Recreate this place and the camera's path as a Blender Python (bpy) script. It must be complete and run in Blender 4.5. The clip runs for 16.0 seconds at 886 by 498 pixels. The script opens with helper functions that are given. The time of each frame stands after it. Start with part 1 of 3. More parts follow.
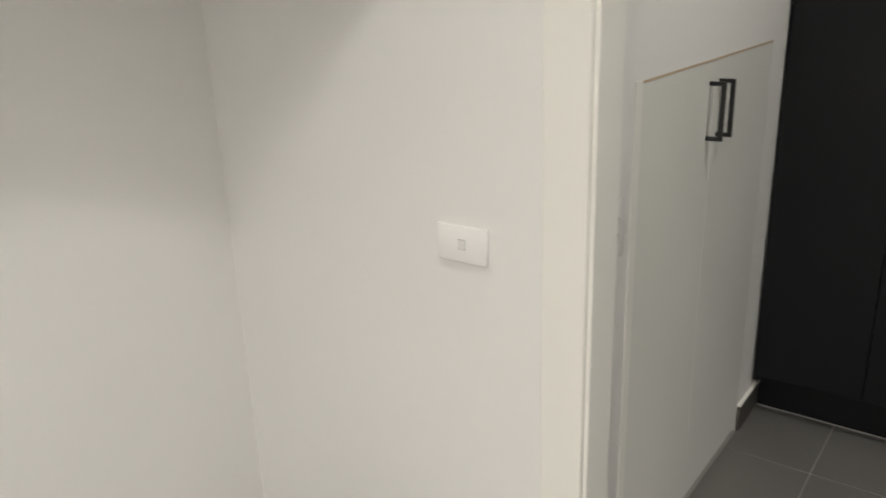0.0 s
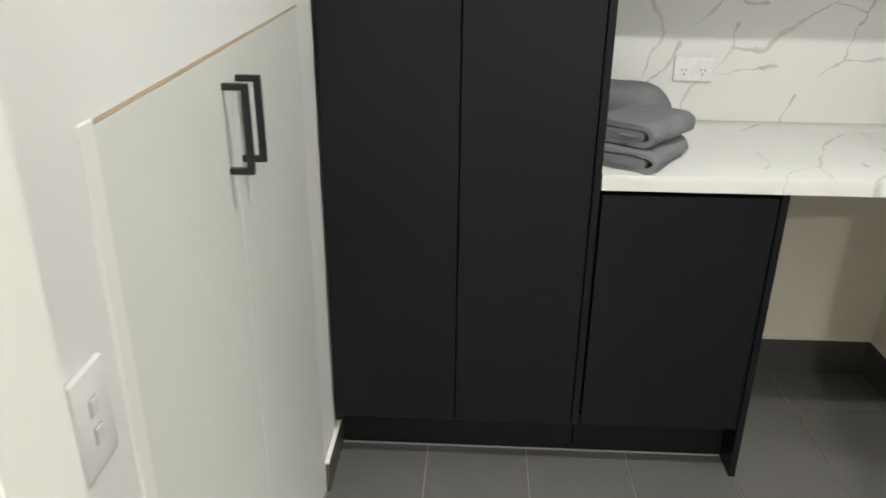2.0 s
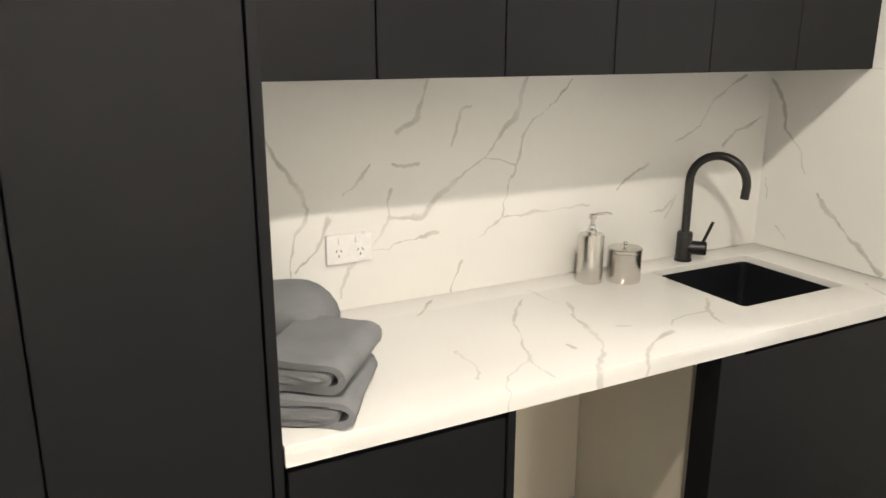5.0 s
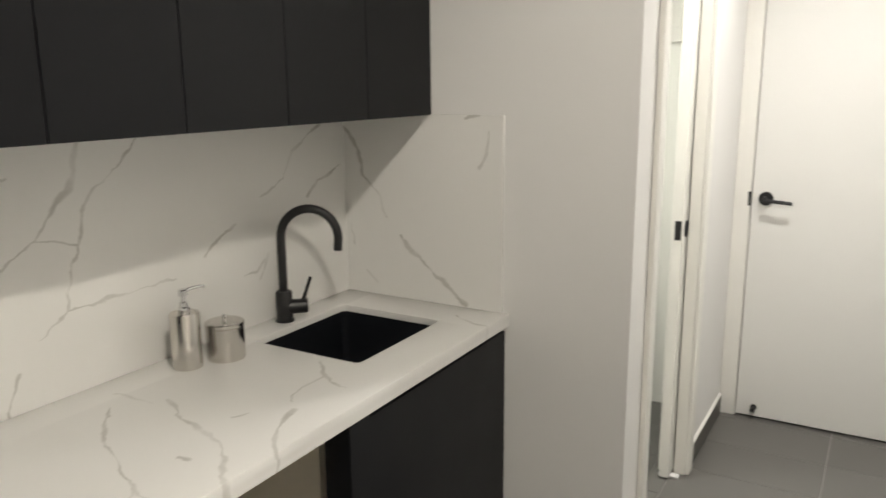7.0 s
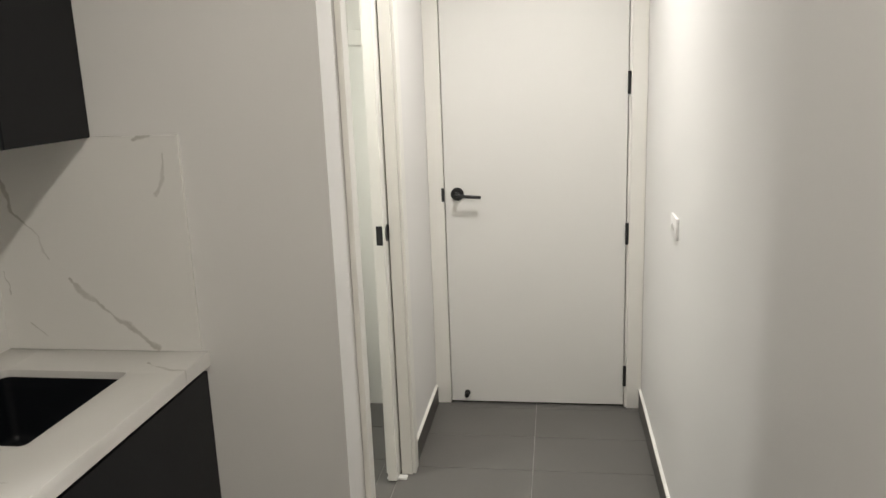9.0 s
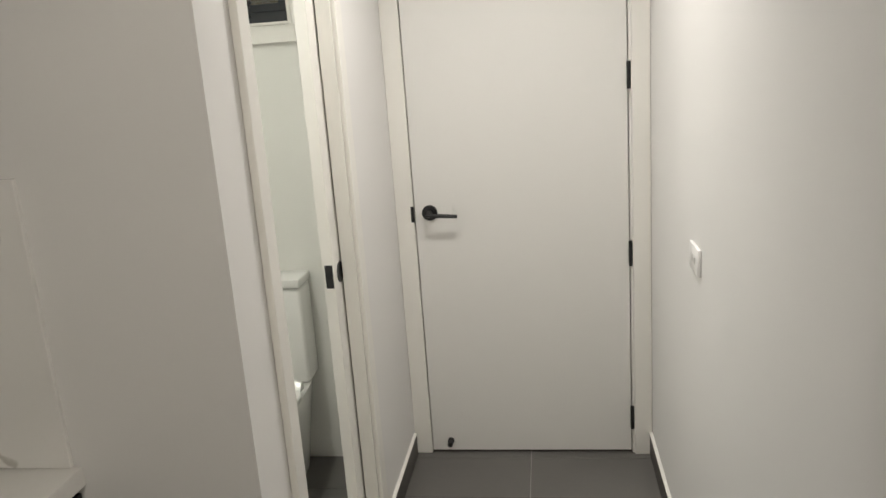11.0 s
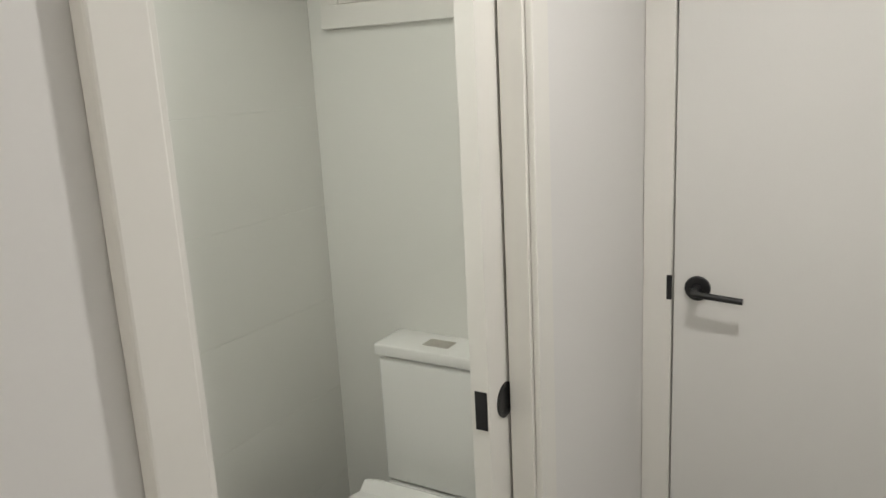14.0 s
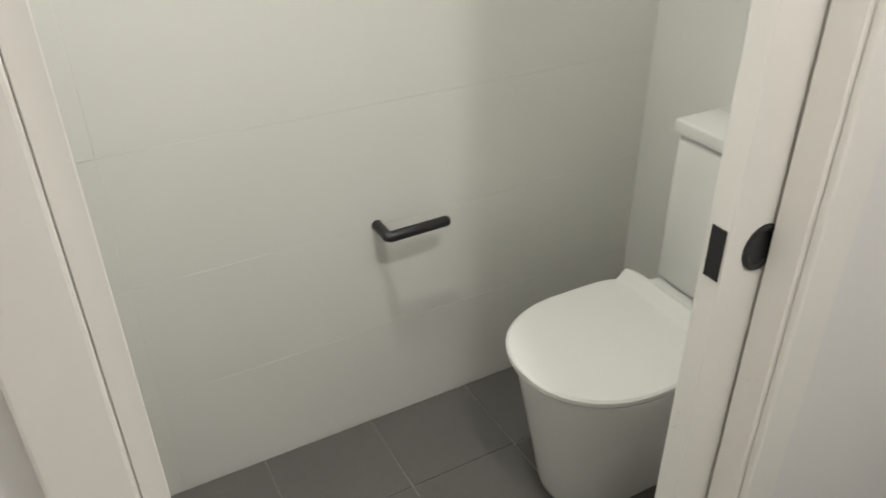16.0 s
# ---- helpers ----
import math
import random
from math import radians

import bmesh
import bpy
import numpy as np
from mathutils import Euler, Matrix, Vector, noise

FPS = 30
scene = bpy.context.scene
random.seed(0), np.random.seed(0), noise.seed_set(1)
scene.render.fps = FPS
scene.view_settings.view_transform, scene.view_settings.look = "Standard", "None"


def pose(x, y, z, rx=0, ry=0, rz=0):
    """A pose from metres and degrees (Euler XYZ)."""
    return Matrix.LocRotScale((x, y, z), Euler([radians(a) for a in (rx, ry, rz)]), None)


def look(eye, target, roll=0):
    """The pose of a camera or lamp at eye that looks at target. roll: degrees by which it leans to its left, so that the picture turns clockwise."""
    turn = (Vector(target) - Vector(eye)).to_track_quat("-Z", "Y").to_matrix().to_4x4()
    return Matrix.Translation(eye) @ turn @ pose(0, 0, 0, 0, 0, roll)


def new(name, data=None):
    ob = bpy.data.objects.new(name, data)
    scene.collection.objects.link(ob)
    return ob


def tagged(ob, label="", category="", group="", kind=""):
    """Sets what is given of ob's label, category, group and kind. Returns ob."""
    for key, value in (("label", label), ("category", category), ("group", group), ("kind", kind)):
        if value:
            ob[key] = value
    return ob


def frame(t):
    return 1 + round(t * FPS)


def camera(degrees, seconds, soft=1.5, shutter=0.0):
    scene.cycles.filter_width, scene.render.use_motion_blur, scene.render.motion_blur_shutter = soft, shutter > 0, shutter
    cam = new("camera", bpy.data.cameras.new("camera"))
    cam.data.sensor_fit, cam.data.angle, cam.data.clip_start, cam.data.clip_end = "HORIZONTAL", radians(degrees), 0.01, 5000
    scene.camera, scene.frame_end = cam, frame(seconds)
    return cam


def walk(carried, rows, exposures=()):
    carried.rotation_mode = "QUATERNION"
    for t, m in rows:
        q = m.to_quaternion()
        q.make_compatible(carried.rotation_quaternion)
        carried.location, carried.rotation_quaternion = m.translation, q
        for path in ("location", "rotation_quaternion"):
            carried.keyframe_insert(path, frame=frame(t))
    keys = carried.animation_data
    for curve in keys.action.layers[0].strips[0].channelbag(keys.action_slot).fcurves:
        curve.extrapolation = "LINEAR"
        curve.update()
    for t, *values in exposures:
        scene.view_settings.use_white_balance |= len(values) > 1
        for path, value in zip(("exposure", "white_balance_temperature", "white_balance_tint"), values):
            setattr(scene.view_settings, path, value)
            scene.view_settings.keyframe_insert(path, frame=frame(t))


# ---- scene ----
cam = camera(60.2, 16.0, soft=1.5, shutter=0.25)
PATH = [
    (0, (0.631, -3.134, 1.453), (-0.535, -1.634, 0.825), -2.0),
    (0.5, (0.526, -2.977, 1.453), (-0.331, -1.321, 0.731), -1.8),
    (1, (0.417, -2.791, 1.472), (-0.128, -1.028, 0.699), -1.2),
    (1.5, (0.381, -2.607, 1.456), (0.073, -0.802, 0.651), -0.5),
    (2, (0.391, -2.395, 1.468), (0.31, -0.56, 0.676), 0.6),
    (2.5, (0.406, -2.271, 1.467), (0.485, -0.425, 0.701), 1.6),
    (3, (0.391, -2.137, 1.478), (0.663, -0.304, 0.726), 1.4),
    (3.5, (0.36, -2.0, 1.499), (0.861, -0.175, 0.851), 0.7),
    (6, (0.468, -1.642, 1.563), (1.67, -0.111, 1.101), 0.1),
    (6.5, (0.502, -1.612, 1.564), (1.943, -0.301, 1.109), 0.0),
    (7, (0.514, -1.53, 1.571), (2.2, -0.542, 1.146), -0.5),
    (7.5, (0.54, -1.494, 1.591), (2.373, -0.82, 1.158), -0.8),
    (8, (0.565, -1.504, 1.601), (2.461, -1.044, 1.163), -0.9),
    (8.5, (0.597, -1.516, 1.605), (2.519, -1.185, 1.162), -1.0),
    (11, (1.223, -1.534, 1.633), (3.145, -1.257, 1.156), -4.1),
    (11.5, (1.431, -1.556, 1.644), (3.349, -1.244, 1.171), -4.4),
    (12, (1.602, -1.513, 1.626), (3.528, -1.189, 1.194), -4.5),
    (12.5, (1.823, -1.48, 1.681), (3.748, -1.116, 1.282), -5.8),
    (13, (2.007, -1.44, 1.653), (3.901, -0.919, 1.28), -4.9),
    (13.5, (2.156, -1.467, 1.645), (3.944, -0.656, 1.261), -3.6),
    (14, (2.293, -1.465, 1.609), (3.963, -0.462, 1.154), -3.0),
    (14.5, (2.402, -1.443, 1.582), (3.983, -0.344, 1.043), -1.1),
    (15, (2.521, -1.442, 1.572), (3.939, -0.244, 0.827), -1.6),
    (15.5, (2.62, -1.434, 1.556), (3.773, -0.068, 0.657), -1.1),
    (16, (2.715, -1.416, 1.524), (3.518, 0.087, 0.477), -0.7),
]
EXPOSURES = [
    (0, -0.42, 6200, 9), (1, -0.04, 6050, 8), (1.5, 0.06, 6050, 7), (2, 0.46, 6000, 5), (2.5, 0.70, 6250, 7), (3, 0.85, 6500, 8), (3.5, 0.95, 6600, 8), (6, 0.66, 6700, 10),
    (6.5, 0.50, 6650, 10), (7, 0.20, 6500, 9), (7.5, 0.10, 6400, 8), (8.5, -0.05, 6450, 10), (11, -0.36, 6550, 10), (12, -0.54, 6500, 10), (13, -0.66, 6400, 9), (14.5, -0.55, 6450, 10), (16, -0.36, 6450, 10),
]
walk(cam, [(t, look(eye, target, roll)) for t, eye, target, roll in PATH], EXPOSURES)

# ---- world and light ----
world = bpy.data.worlds.new("world")
scene.world = world
world.use_nodes = True
wn = world.node_tree.nodes
sky = wn.new("ShaderNodeTexSky")
sky.sky_type = "NISHITA"
sky.sun_disc = False
sky.sun_elevation = radians(42)
sky.sun_rotation = radians(270)
wn["Background"].inputs["Strength"].default_value = 0.08
world.node_tree.links.new(sky.outputs[0], wn["Background"].inputs["Color"])

CEIL = 2.6
# The fourth is an unseen hall lamp, added to fill the laundry from the front.
DOWNLIGHTS_AND_FILL = [(0.22, -2.62), (0.95, -1.42), (3.27, -1.42), (0.86, -4.3), (3.05, -0.40)]
WARM = (1.0, 0.93, 0.82)
NEUTRAL = (1.0, 1.0, 0.92)
COOL = (1.0, 0.955, 0.90)


def downlight_or_fill(x, y, watts, color, beam, blend):
    data = bpy.data.lights.new("downlight_or_fill", "SPOT")
    data.energy, data.color = watts, color
    data.spot_size, data.spot_blend, data.shadow_soft_size = radians(beam), blend, 0.04
    ob = new("downlight_or_fill", data)
    ob.location = (x, y, CEIL - 0.012)
    return ob


for (lx, ly), watts, color, beam, blend in zip(DOWNLIGHTS_AND_FILL, (60, 78, 94, 440, 74), (WARM, WARM, COOL, WARM, NEUTRAL), (79, 172, 147, 150, 140), (0.12, 0.45, 0.86, 0.75, 0.75)):
    downlight_or_fill(lx, ly, watts, color, beam, blend)

sun_data = bpy.data.lights.new("sun", "SUN")
sun_data.energy, sun_data.angle, sun_data.color = 3.0, radians(0.5), (1.0, 0.93, 0.84)
sun = new("sun", sun_data)
sun.rotation_euler = (0, radians(-48), 0)


# ---- materials ----
def material(name, color, rough=0.5, metal=0.0, vary=0.06, scale=6.0, grain=60.0, bump=0.02, spec=0.5, tint=None):
    """A surface with broad and fine variation of colour and roughness and a fine relief."""
    m = bpy.data.materials.new(name)
    m.use_nodes = True
    n, k = m.node_tree.nodes, m.node_tree.links
    b = n["Principled BSDF"]
    b.inputs["Metallic"].default_value = metal
    b.inputs["Specular IOR Level"].default_value = spec
    co = n.new("ShaderNodeTexCoord")
    geo = n.new("ShaderNodeNewGeometry")
    big, fine = n.new("ShaderNodeTexNoise"), n.new("ShaderNodeTexNoise")
    big.inputs["Scale"].default_value, fine.inputs["Scale"].default_value = scale, grain
    big.inputs["Detail"].default_value, fine.inputs["Detail"].default_value = 5, 3
    for t in (big, fine):
        k.new(geo.outputs["Position"], t.inputs["Vector"])
    info = n.new("ShaderNodeObjectInfo")
    add = n.new("ShaderNodeMath")
    add.operation = "ADD"
    k.new(big.outputs["Fac"], add.inputs[0])
    mul = n.new("ShaderNodeMath")
    mul.operation = "MULTIPLY_ADD"
    mul.inputs[1].default_value, mul.inputs[2].default_value = 0.5, -0.25
    k.new(fine.outputs["Fac"], mul.inputs[0])
    k.new(mul.outputs[0], add.inputs[1])
    mix = n.new("ShaderNodeMix")
    mix.data_type = "RGBA"
    lo = [c * (1 - vary) for c in color]
    hi = [min(1, c * (1 + vary)) for c in (tint or color)]
    mix.inputs["A"].default_value, mix.inputs["B"].default_value = (*lo, 1), (*hi, 1)
    k.new(add.outputs[0], mix.inputs["Factor"])
    k.new(mix.outputs["Result"], b.inputs["Base Color"])
    rr = n.new("ShaderNodeMapRange")
    rr.inputs["To Min"].default_value, rr.inputs["To Max"].default_value = max(0.02, rough - 0.08), min(1, rough + 0.08)
    k.new(add.outputs[0], rr.inputs["Value"])
    k.new(rr.outputs[0], b.inputs["Roughness"])
    if bump:
        bp = n.new("ShaderNodeBump")
        bp.inputs["Strength"].default_value, bp.inputs["Distance"].default_value = bump, 0.01
        k.new(fine.outputs["Fac"], bp.inputs["Height"])
        k.new(bp.outputs["Normal"], b.inputs["Normal"])
    return m


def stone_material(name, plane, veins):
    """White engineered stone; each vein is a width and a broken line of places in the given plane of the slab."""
    m = material(name, (0.80, 0.79, 0.765), rough=0.22, vary=0.02, scale=3, grain=90, bump=0.004)
    n, k = m.node_tree.nodes, m.node_tree.links
    b = n["Principled BSDF"]
    base = b.inputs["Base Color"].links[0].from_socket

    def math_node(op, a, c, clamp=False):
        o = n.new("ShaderNodeMath")
        o.operation, o.use_clamp = op, clamp
        for i, v in enumerate((a, c)):
            if isinstance(v, (int, float)):
                o.inputs[i].default_value = v
            else:
                k.new(v, o.inputs[i])
        return o.outputs[0]

    def vector_node(op, a, c=None, scale=None):
        o = n.new("ShaderNodeVectorMath")
        o.operation = op
        for i, v in enumerate((a, c)):
            if isinstance(v, tuple):
                o.inputs[i].default_value = v
            elif v is not None:
                k.new(v, o.inputs[i])
        if scale is not None:
            if isinstance(scale, (int, float)):
                o.inputs["Scale"].default_value = scale
            else:
                k.new(scale, o.inputs["Scale"])
        return o.outputs["Value"] if op in ("DOT_PRODUCT", "LENGTH") else o.outputs[0]

    geo = n.new("ShaderNodeNewGeometry")

    def noise_at(scale, detail, rough=0.5):
        o = n.new("ShaderNodeTexNoise")
        o.inputs["Scale"].default_value, o.inputs["Detail"].default_value, o.inputs["Roughness"].default_value = scale, detail, rough
        k.new(geo.outputs["Position"], o.inputs["Vector"])
        return o

    wob = vector_node("SUBTRACT", noise_at(13.0, 4, 0.6).outputs["Color"], (0.5, 0.5, 0.5))
    place = vector_node("ADD", geo.outputs["Position"], vector_node("SCALE", wob, scale=0.045))
    flat = vector_node("MULTIPLY", place, tuple(1.0 if c in plane else 0.0 for c in "xyz"))
    first, second = ("xyz".index(c) for c in plane)
    nearest = None
    for width, line in veins:
        pts = []
        for u, v in line:
            p = [0.0, 0.0, 0.0]
            p[first], p[second] = u, v
            pts.append(Vector(p))
        for p, q in zip(pts, pts[1:]):
            d = q - p
            off = vector_node("SUBTRACT", flat, tuple(p))
            along = math_node("ADD", vector_node("DOT_PRODUCT", off, tuple(d / d.length_squared)), 0.0, clamp=True)
            gap = vector_node("LENGTH", vector_node("SUBTRACT", off, vector_node("SCALE", tuple(d), scale=along)))
            gap = math_node("MULTIPLY", gap, 1.0 / width)
            nearest = gap if nearest is None else math_node("MINIMUM", nearest, gap)
    swell = n.new("ShaderNodeMapRange")
    swell.inputs["From Min"].default_value, swell.inputs["From Max"].default_value = 0.36, 0.66
    swell.inputs["To Min"].default_value, swell.inputs["To Max"].default_value = 0.22, 1.35
    k.new(noise_at(11.0, 3).outputs["Fac"], swell.inputs["Value"])
    core = n.new("ShaderNodeMapRange")
    core.interpolation_type = "SMOOTHSTEP"
    core.inputs["From Min"].default_value, core.inputs["From Max"].default_value = 1.45, 0.40
    k.new(math_node("DIVIDE", nearest, swell.outputs[0]), core.inputs["Value"])
    fade = n.new("ShaderNodeMapRange")
    fade.inputs["From Min"].default_value, fade.inputs["From Max"].default_value = 0.34, 0.60
    fade.inputs["To Min"].default_value, fade.inputs["To Max"].default_value = 0.16, 0.68
    k.new(noise_at(6.0, 4, 0.6).outputs["Fac"], fade.inputs["Value"])
    mx = n.new("ShaderNodeMix")
    mx.data_type = "RGBA"
    mx.inputs["B"].default_value = (0.39, 0.372, 0.335, 1)
    k.new(base, mx.inputs["A"])
    k.new(math_node("MULTIPLY", core.outputs[0], fade.outputs[0]), mx.inputs["Factor"])
    k.new(mx.outputs["Result"], b.inputs["Base Color"])
    return m


PAINT = material("wall_paint", (0.775, 0.765, 0.75), rough=0.55, vary=0.02, scale=1.3, grain=160, bump=0.012)
# Wall colour with the warm bounce light of the washer bay mixed in.
CREAM_BOUNCE = material("cream_wall_bounce_tint", (0.74, 0.675, 0.565), rough=0.6, vary=0.03, scale=2, grain=140, bump=0.012)
CEILING_PAINT = material("ceiling_paint", (0.82, 0.81, 0.79), rough=0.8, vary=0.02, scale=2, grain=120)
TRIM = material("trim_gloss_paint", (0.80, 0.785, 0.74), rough=0.32, vary=0.02, scale=3, grain=90, bump=0.006)
DOOR_PAINT = material("door_satin_paint", (0.76, 0.752, 0.725), rough=0.21, vary=0.02, scale=2, grain=200, bump=0.004)
CUPBOARD_WHITE = material("cupboard_white", (0.70, 0.70, 0.665), rough=0.38, vary=0.02, scale=2, grain=150, bump=0.008)
BLACK_BOARD = material("black_laminate", (0.0044, 0.0048, 0.0064), rough=0.46, vary=0.18, scale=5, grain=220, bump=0.02, spec=0.28)
BLACK_METAL = material("black_powder_coat", (0.012, 0.012, 0.013), rough=0.38, vary=0.15, scale=20, grain=400, bump=0.03)
BLACK_SINK = material("black_granite_sink", (0.004, 0.005, 0.008), rough=0.5, vary=0.2, scale=30, grain=500, bump=0.05)
STEEL = material("polished_steel", (0.60, 0.575, 0.54), rough=0.24, metal=1.0, vary=0.05, scale=8, grain=90, bump=0.004)
CHROME = material("chrome", (0.75, 0.75, 0.75), rough=0.07, metal=1.0, vary=0.02, bump=0)
FLOOR_TILE = material("grey_porcelain_tile", (0.122, 0.117, 0.109), rough=0.42, vary=0.14, scale=4, grain=45, bump=0.02)
SKIRT_TILE = material("dark_skirting_tile", (0.075, 0.069, 0.062), rough=0.42, vary=0.12, scale=4, grain=45, bump=0.02)
GROUT = material("pale_grout", (0.33, 0.32, 0.30), rough=0.85, vary=0.12, scale=12, grain=120, bump=0.05)
WHITE_TILE = material("white_satin_tile", (0.765, 0.763, 0.72), rough=0.32, vary=0.008, scale=2, grain=300, bump=0)
WHITE_GROUT = material("white_grout", (0.79, 0.795, 0.755), rough=0.8, vary=0.04, scale=12, grain=120)
CERAMIC = material("white_ceramic", (0.83, 0.83, 0.80), rough=0.10, vary=0.01, bump=0)
SEAT_PLASTIC = material("white_seat_plastic", (0.80, 0.80, 0.77), rough=0.22, vary=0.01, bump=0)
PLASTIC = material("white_switch_plastic", (0.83, 0.82, 0.81), rough=0.3, vary=0.01, bump=0)
ROCKER = material("switch_rocker_plastic", (0.73, 0.715, 0.70), rough=0.3, vary=0.01, bump=0)
ROCKER_GAP = material("grey_rocker_gap", (0.50, 0.495, 0.49), rough=0.5, vary=0.02, scale=9, grain=80)
DARK_SLOT = material("dark_slot", (0.02, 0.02, 0.02), rough=0.7, bump=0)
RAW_MDF = material("raw_board_edge", (0.50, 0.38, 0.25), rough=0.8, vary=0.15, scale=30, grain=200, bump=0.03)
TOWEL = material("grey_terry_towel", (0.235, 0.24, 0.256), rough=0.95, vary=0.22, scale=12, grain=420, bump=0.5, spec=0.1)
ALUMINIUM = material("dark_aluminium", (0.018, 0.022, 0.028), rough=0.4, vary=0.1, scale=10, grain=200, bump=0.01)
BRICK = material("tan_brick", (0.150, 0.105, 0.062), rough=0.85, vary=0.35, scale=14, grain=120, bump=0.2, tint=(0.20, 0.145, 0.085))
MORTAR = material("mortar", (0.42, 0.38, 0.33), rough=0.9, vary=0.15, scale=20, grain=150, bump=0.15)
GROUND = material("ground_concrete", (0.28, 0.27, 0.25), rough=0.9, vary=0.15, scale=2, grain=60, bump=0.1)
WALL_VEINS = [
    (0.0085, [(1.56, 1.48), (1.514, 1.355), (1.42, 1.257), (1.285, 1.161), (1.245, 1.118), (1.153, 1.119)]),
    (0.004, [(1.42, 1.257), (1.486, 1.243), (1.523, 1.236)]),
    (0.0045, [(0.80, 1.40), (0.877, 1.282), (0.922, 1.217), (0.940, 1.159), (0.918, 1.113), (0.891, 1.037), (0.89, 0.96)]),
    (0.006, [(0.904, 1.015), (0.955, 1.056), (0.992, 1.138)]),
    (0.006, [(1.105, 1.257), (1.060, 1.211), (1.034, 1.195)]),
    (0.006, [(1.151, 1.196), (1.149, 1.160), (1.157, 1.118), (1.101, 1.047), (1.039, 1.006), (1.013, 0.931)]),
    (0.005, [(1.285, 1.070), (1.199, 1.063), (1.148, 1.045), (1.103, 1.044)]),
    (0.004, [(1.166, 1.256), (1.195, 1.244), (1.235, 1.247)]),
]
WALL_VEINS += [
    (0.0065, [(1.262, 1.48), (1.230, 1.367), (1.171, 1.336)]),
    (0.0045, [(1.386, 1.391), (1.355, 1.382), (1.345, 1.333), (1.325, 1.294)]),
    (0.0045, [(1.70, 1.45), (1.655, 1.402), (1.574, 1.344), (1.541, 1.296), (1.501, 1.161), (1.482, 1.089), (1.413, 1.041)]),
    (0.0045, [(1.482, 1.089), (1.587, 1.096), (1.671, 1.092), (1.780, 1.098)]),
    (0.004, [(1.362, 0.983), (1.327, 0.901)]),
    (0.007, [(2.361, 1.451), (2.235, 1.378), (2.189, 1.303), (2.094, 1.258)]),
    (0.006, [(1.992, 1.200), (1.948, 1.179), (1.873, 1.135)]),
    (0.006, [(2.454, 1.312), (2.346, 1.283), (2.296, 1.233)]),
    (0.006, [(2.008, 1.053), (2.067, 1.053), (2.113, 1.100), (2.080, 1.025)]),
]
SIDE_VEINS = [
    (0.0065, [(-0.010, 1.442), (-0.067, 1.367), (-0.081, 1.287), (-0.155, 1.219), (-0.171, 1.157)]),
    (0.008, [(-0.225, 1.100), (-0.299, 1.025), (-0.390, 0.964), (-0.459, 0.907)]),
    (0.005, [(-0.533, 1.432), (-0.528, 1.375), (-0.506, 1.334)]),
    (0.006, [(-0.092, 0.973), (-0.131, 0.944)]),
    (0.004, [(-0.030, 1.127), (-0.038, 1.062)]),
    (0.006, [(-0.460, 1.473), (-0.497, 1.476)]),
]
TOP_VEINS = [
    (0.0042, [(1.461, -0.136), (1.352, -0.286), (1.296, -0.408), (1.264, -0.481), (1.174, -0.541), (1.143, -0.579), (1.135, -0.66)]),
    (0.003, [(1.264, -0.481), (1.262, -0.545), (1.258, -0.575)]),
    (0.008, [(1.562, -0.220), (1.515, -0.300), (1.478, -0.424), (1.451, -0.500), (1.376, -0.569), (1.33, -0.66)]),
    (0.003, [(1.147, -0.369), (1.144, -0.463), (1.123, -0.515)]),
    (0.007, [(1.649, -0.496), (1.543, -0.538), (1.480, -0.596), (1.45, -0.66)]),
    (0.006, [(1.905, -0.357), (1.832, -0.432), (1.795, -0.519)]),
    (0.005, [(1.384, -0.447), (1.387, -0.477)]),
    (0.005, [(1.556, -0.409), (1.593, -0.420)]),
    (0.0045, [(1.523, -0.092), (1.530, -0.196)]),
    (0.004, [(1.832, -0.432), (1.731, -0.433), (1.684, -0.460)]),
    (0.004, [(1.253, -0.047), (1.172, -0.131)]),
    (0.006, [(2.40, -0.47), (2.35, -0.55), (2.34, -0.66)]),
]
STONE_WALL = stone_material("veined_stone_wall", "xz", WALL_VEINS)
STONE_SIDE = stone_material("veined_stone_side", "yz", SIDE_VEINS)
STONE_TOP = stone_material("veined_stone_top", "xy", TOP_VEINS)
lens_mat = bpy.data.materials.new("downlight_diffuser")
lens_mat.use_nodes = True
lens_mat.node_tree.nodes["Principled BSDF"].inputs["Emission Color"].default_value = (*WARM, 1)
lens_mat.node_tree.nodes["Principled BSDF"].inputs["Emission Strength"].default_value = 12.0
glass_mat = bpy.data.materials.new("window_glass")
glass_mat.use_nodes = True
gb = glass_mat.node_tree.nodes["Principled BSDF"]
gb.inputs["Transmission Weight"].default_value, gb.inputs["Roughness"].default_value, gb.inputs["IOR"].default_value = 1.0, 0.0, 1.45
gb.inputs["Base Color"].default_value = (0.92, 0.95, 0.95, 1)


# ---- mesh helpers ----
def box(x0, x1, y0, y1, z0, z1, bevel=0.0, segments=2, bm=None):
    own = bmesh.new()
    bmesh.ops.create_cube(own, size=1)
    for v in own.verts:
        v.co = ((x0 + x1) / 2 + v.co.x * (x1 - x0), (y0 + y1) / 2 + v.co.y * (y1 - y0), (z0 + z1) / 2 + v.co.z * (z1 - z0))
    if bevel:
        bmesh.ops.bevel(own, geom=own.edges[:], offset=bevel, segments=segments, affect="EDGES", profile=0.5)
    return join(bm, own)


def join(bm, own):
    if bm is None:
        return own
    me = bpy.data.meshes.new("tmp")
    own.to_mesh(me)
    own.free()
    bm.from_mesh(me)
    bpy.data.meshes.remove(me)
    return bm


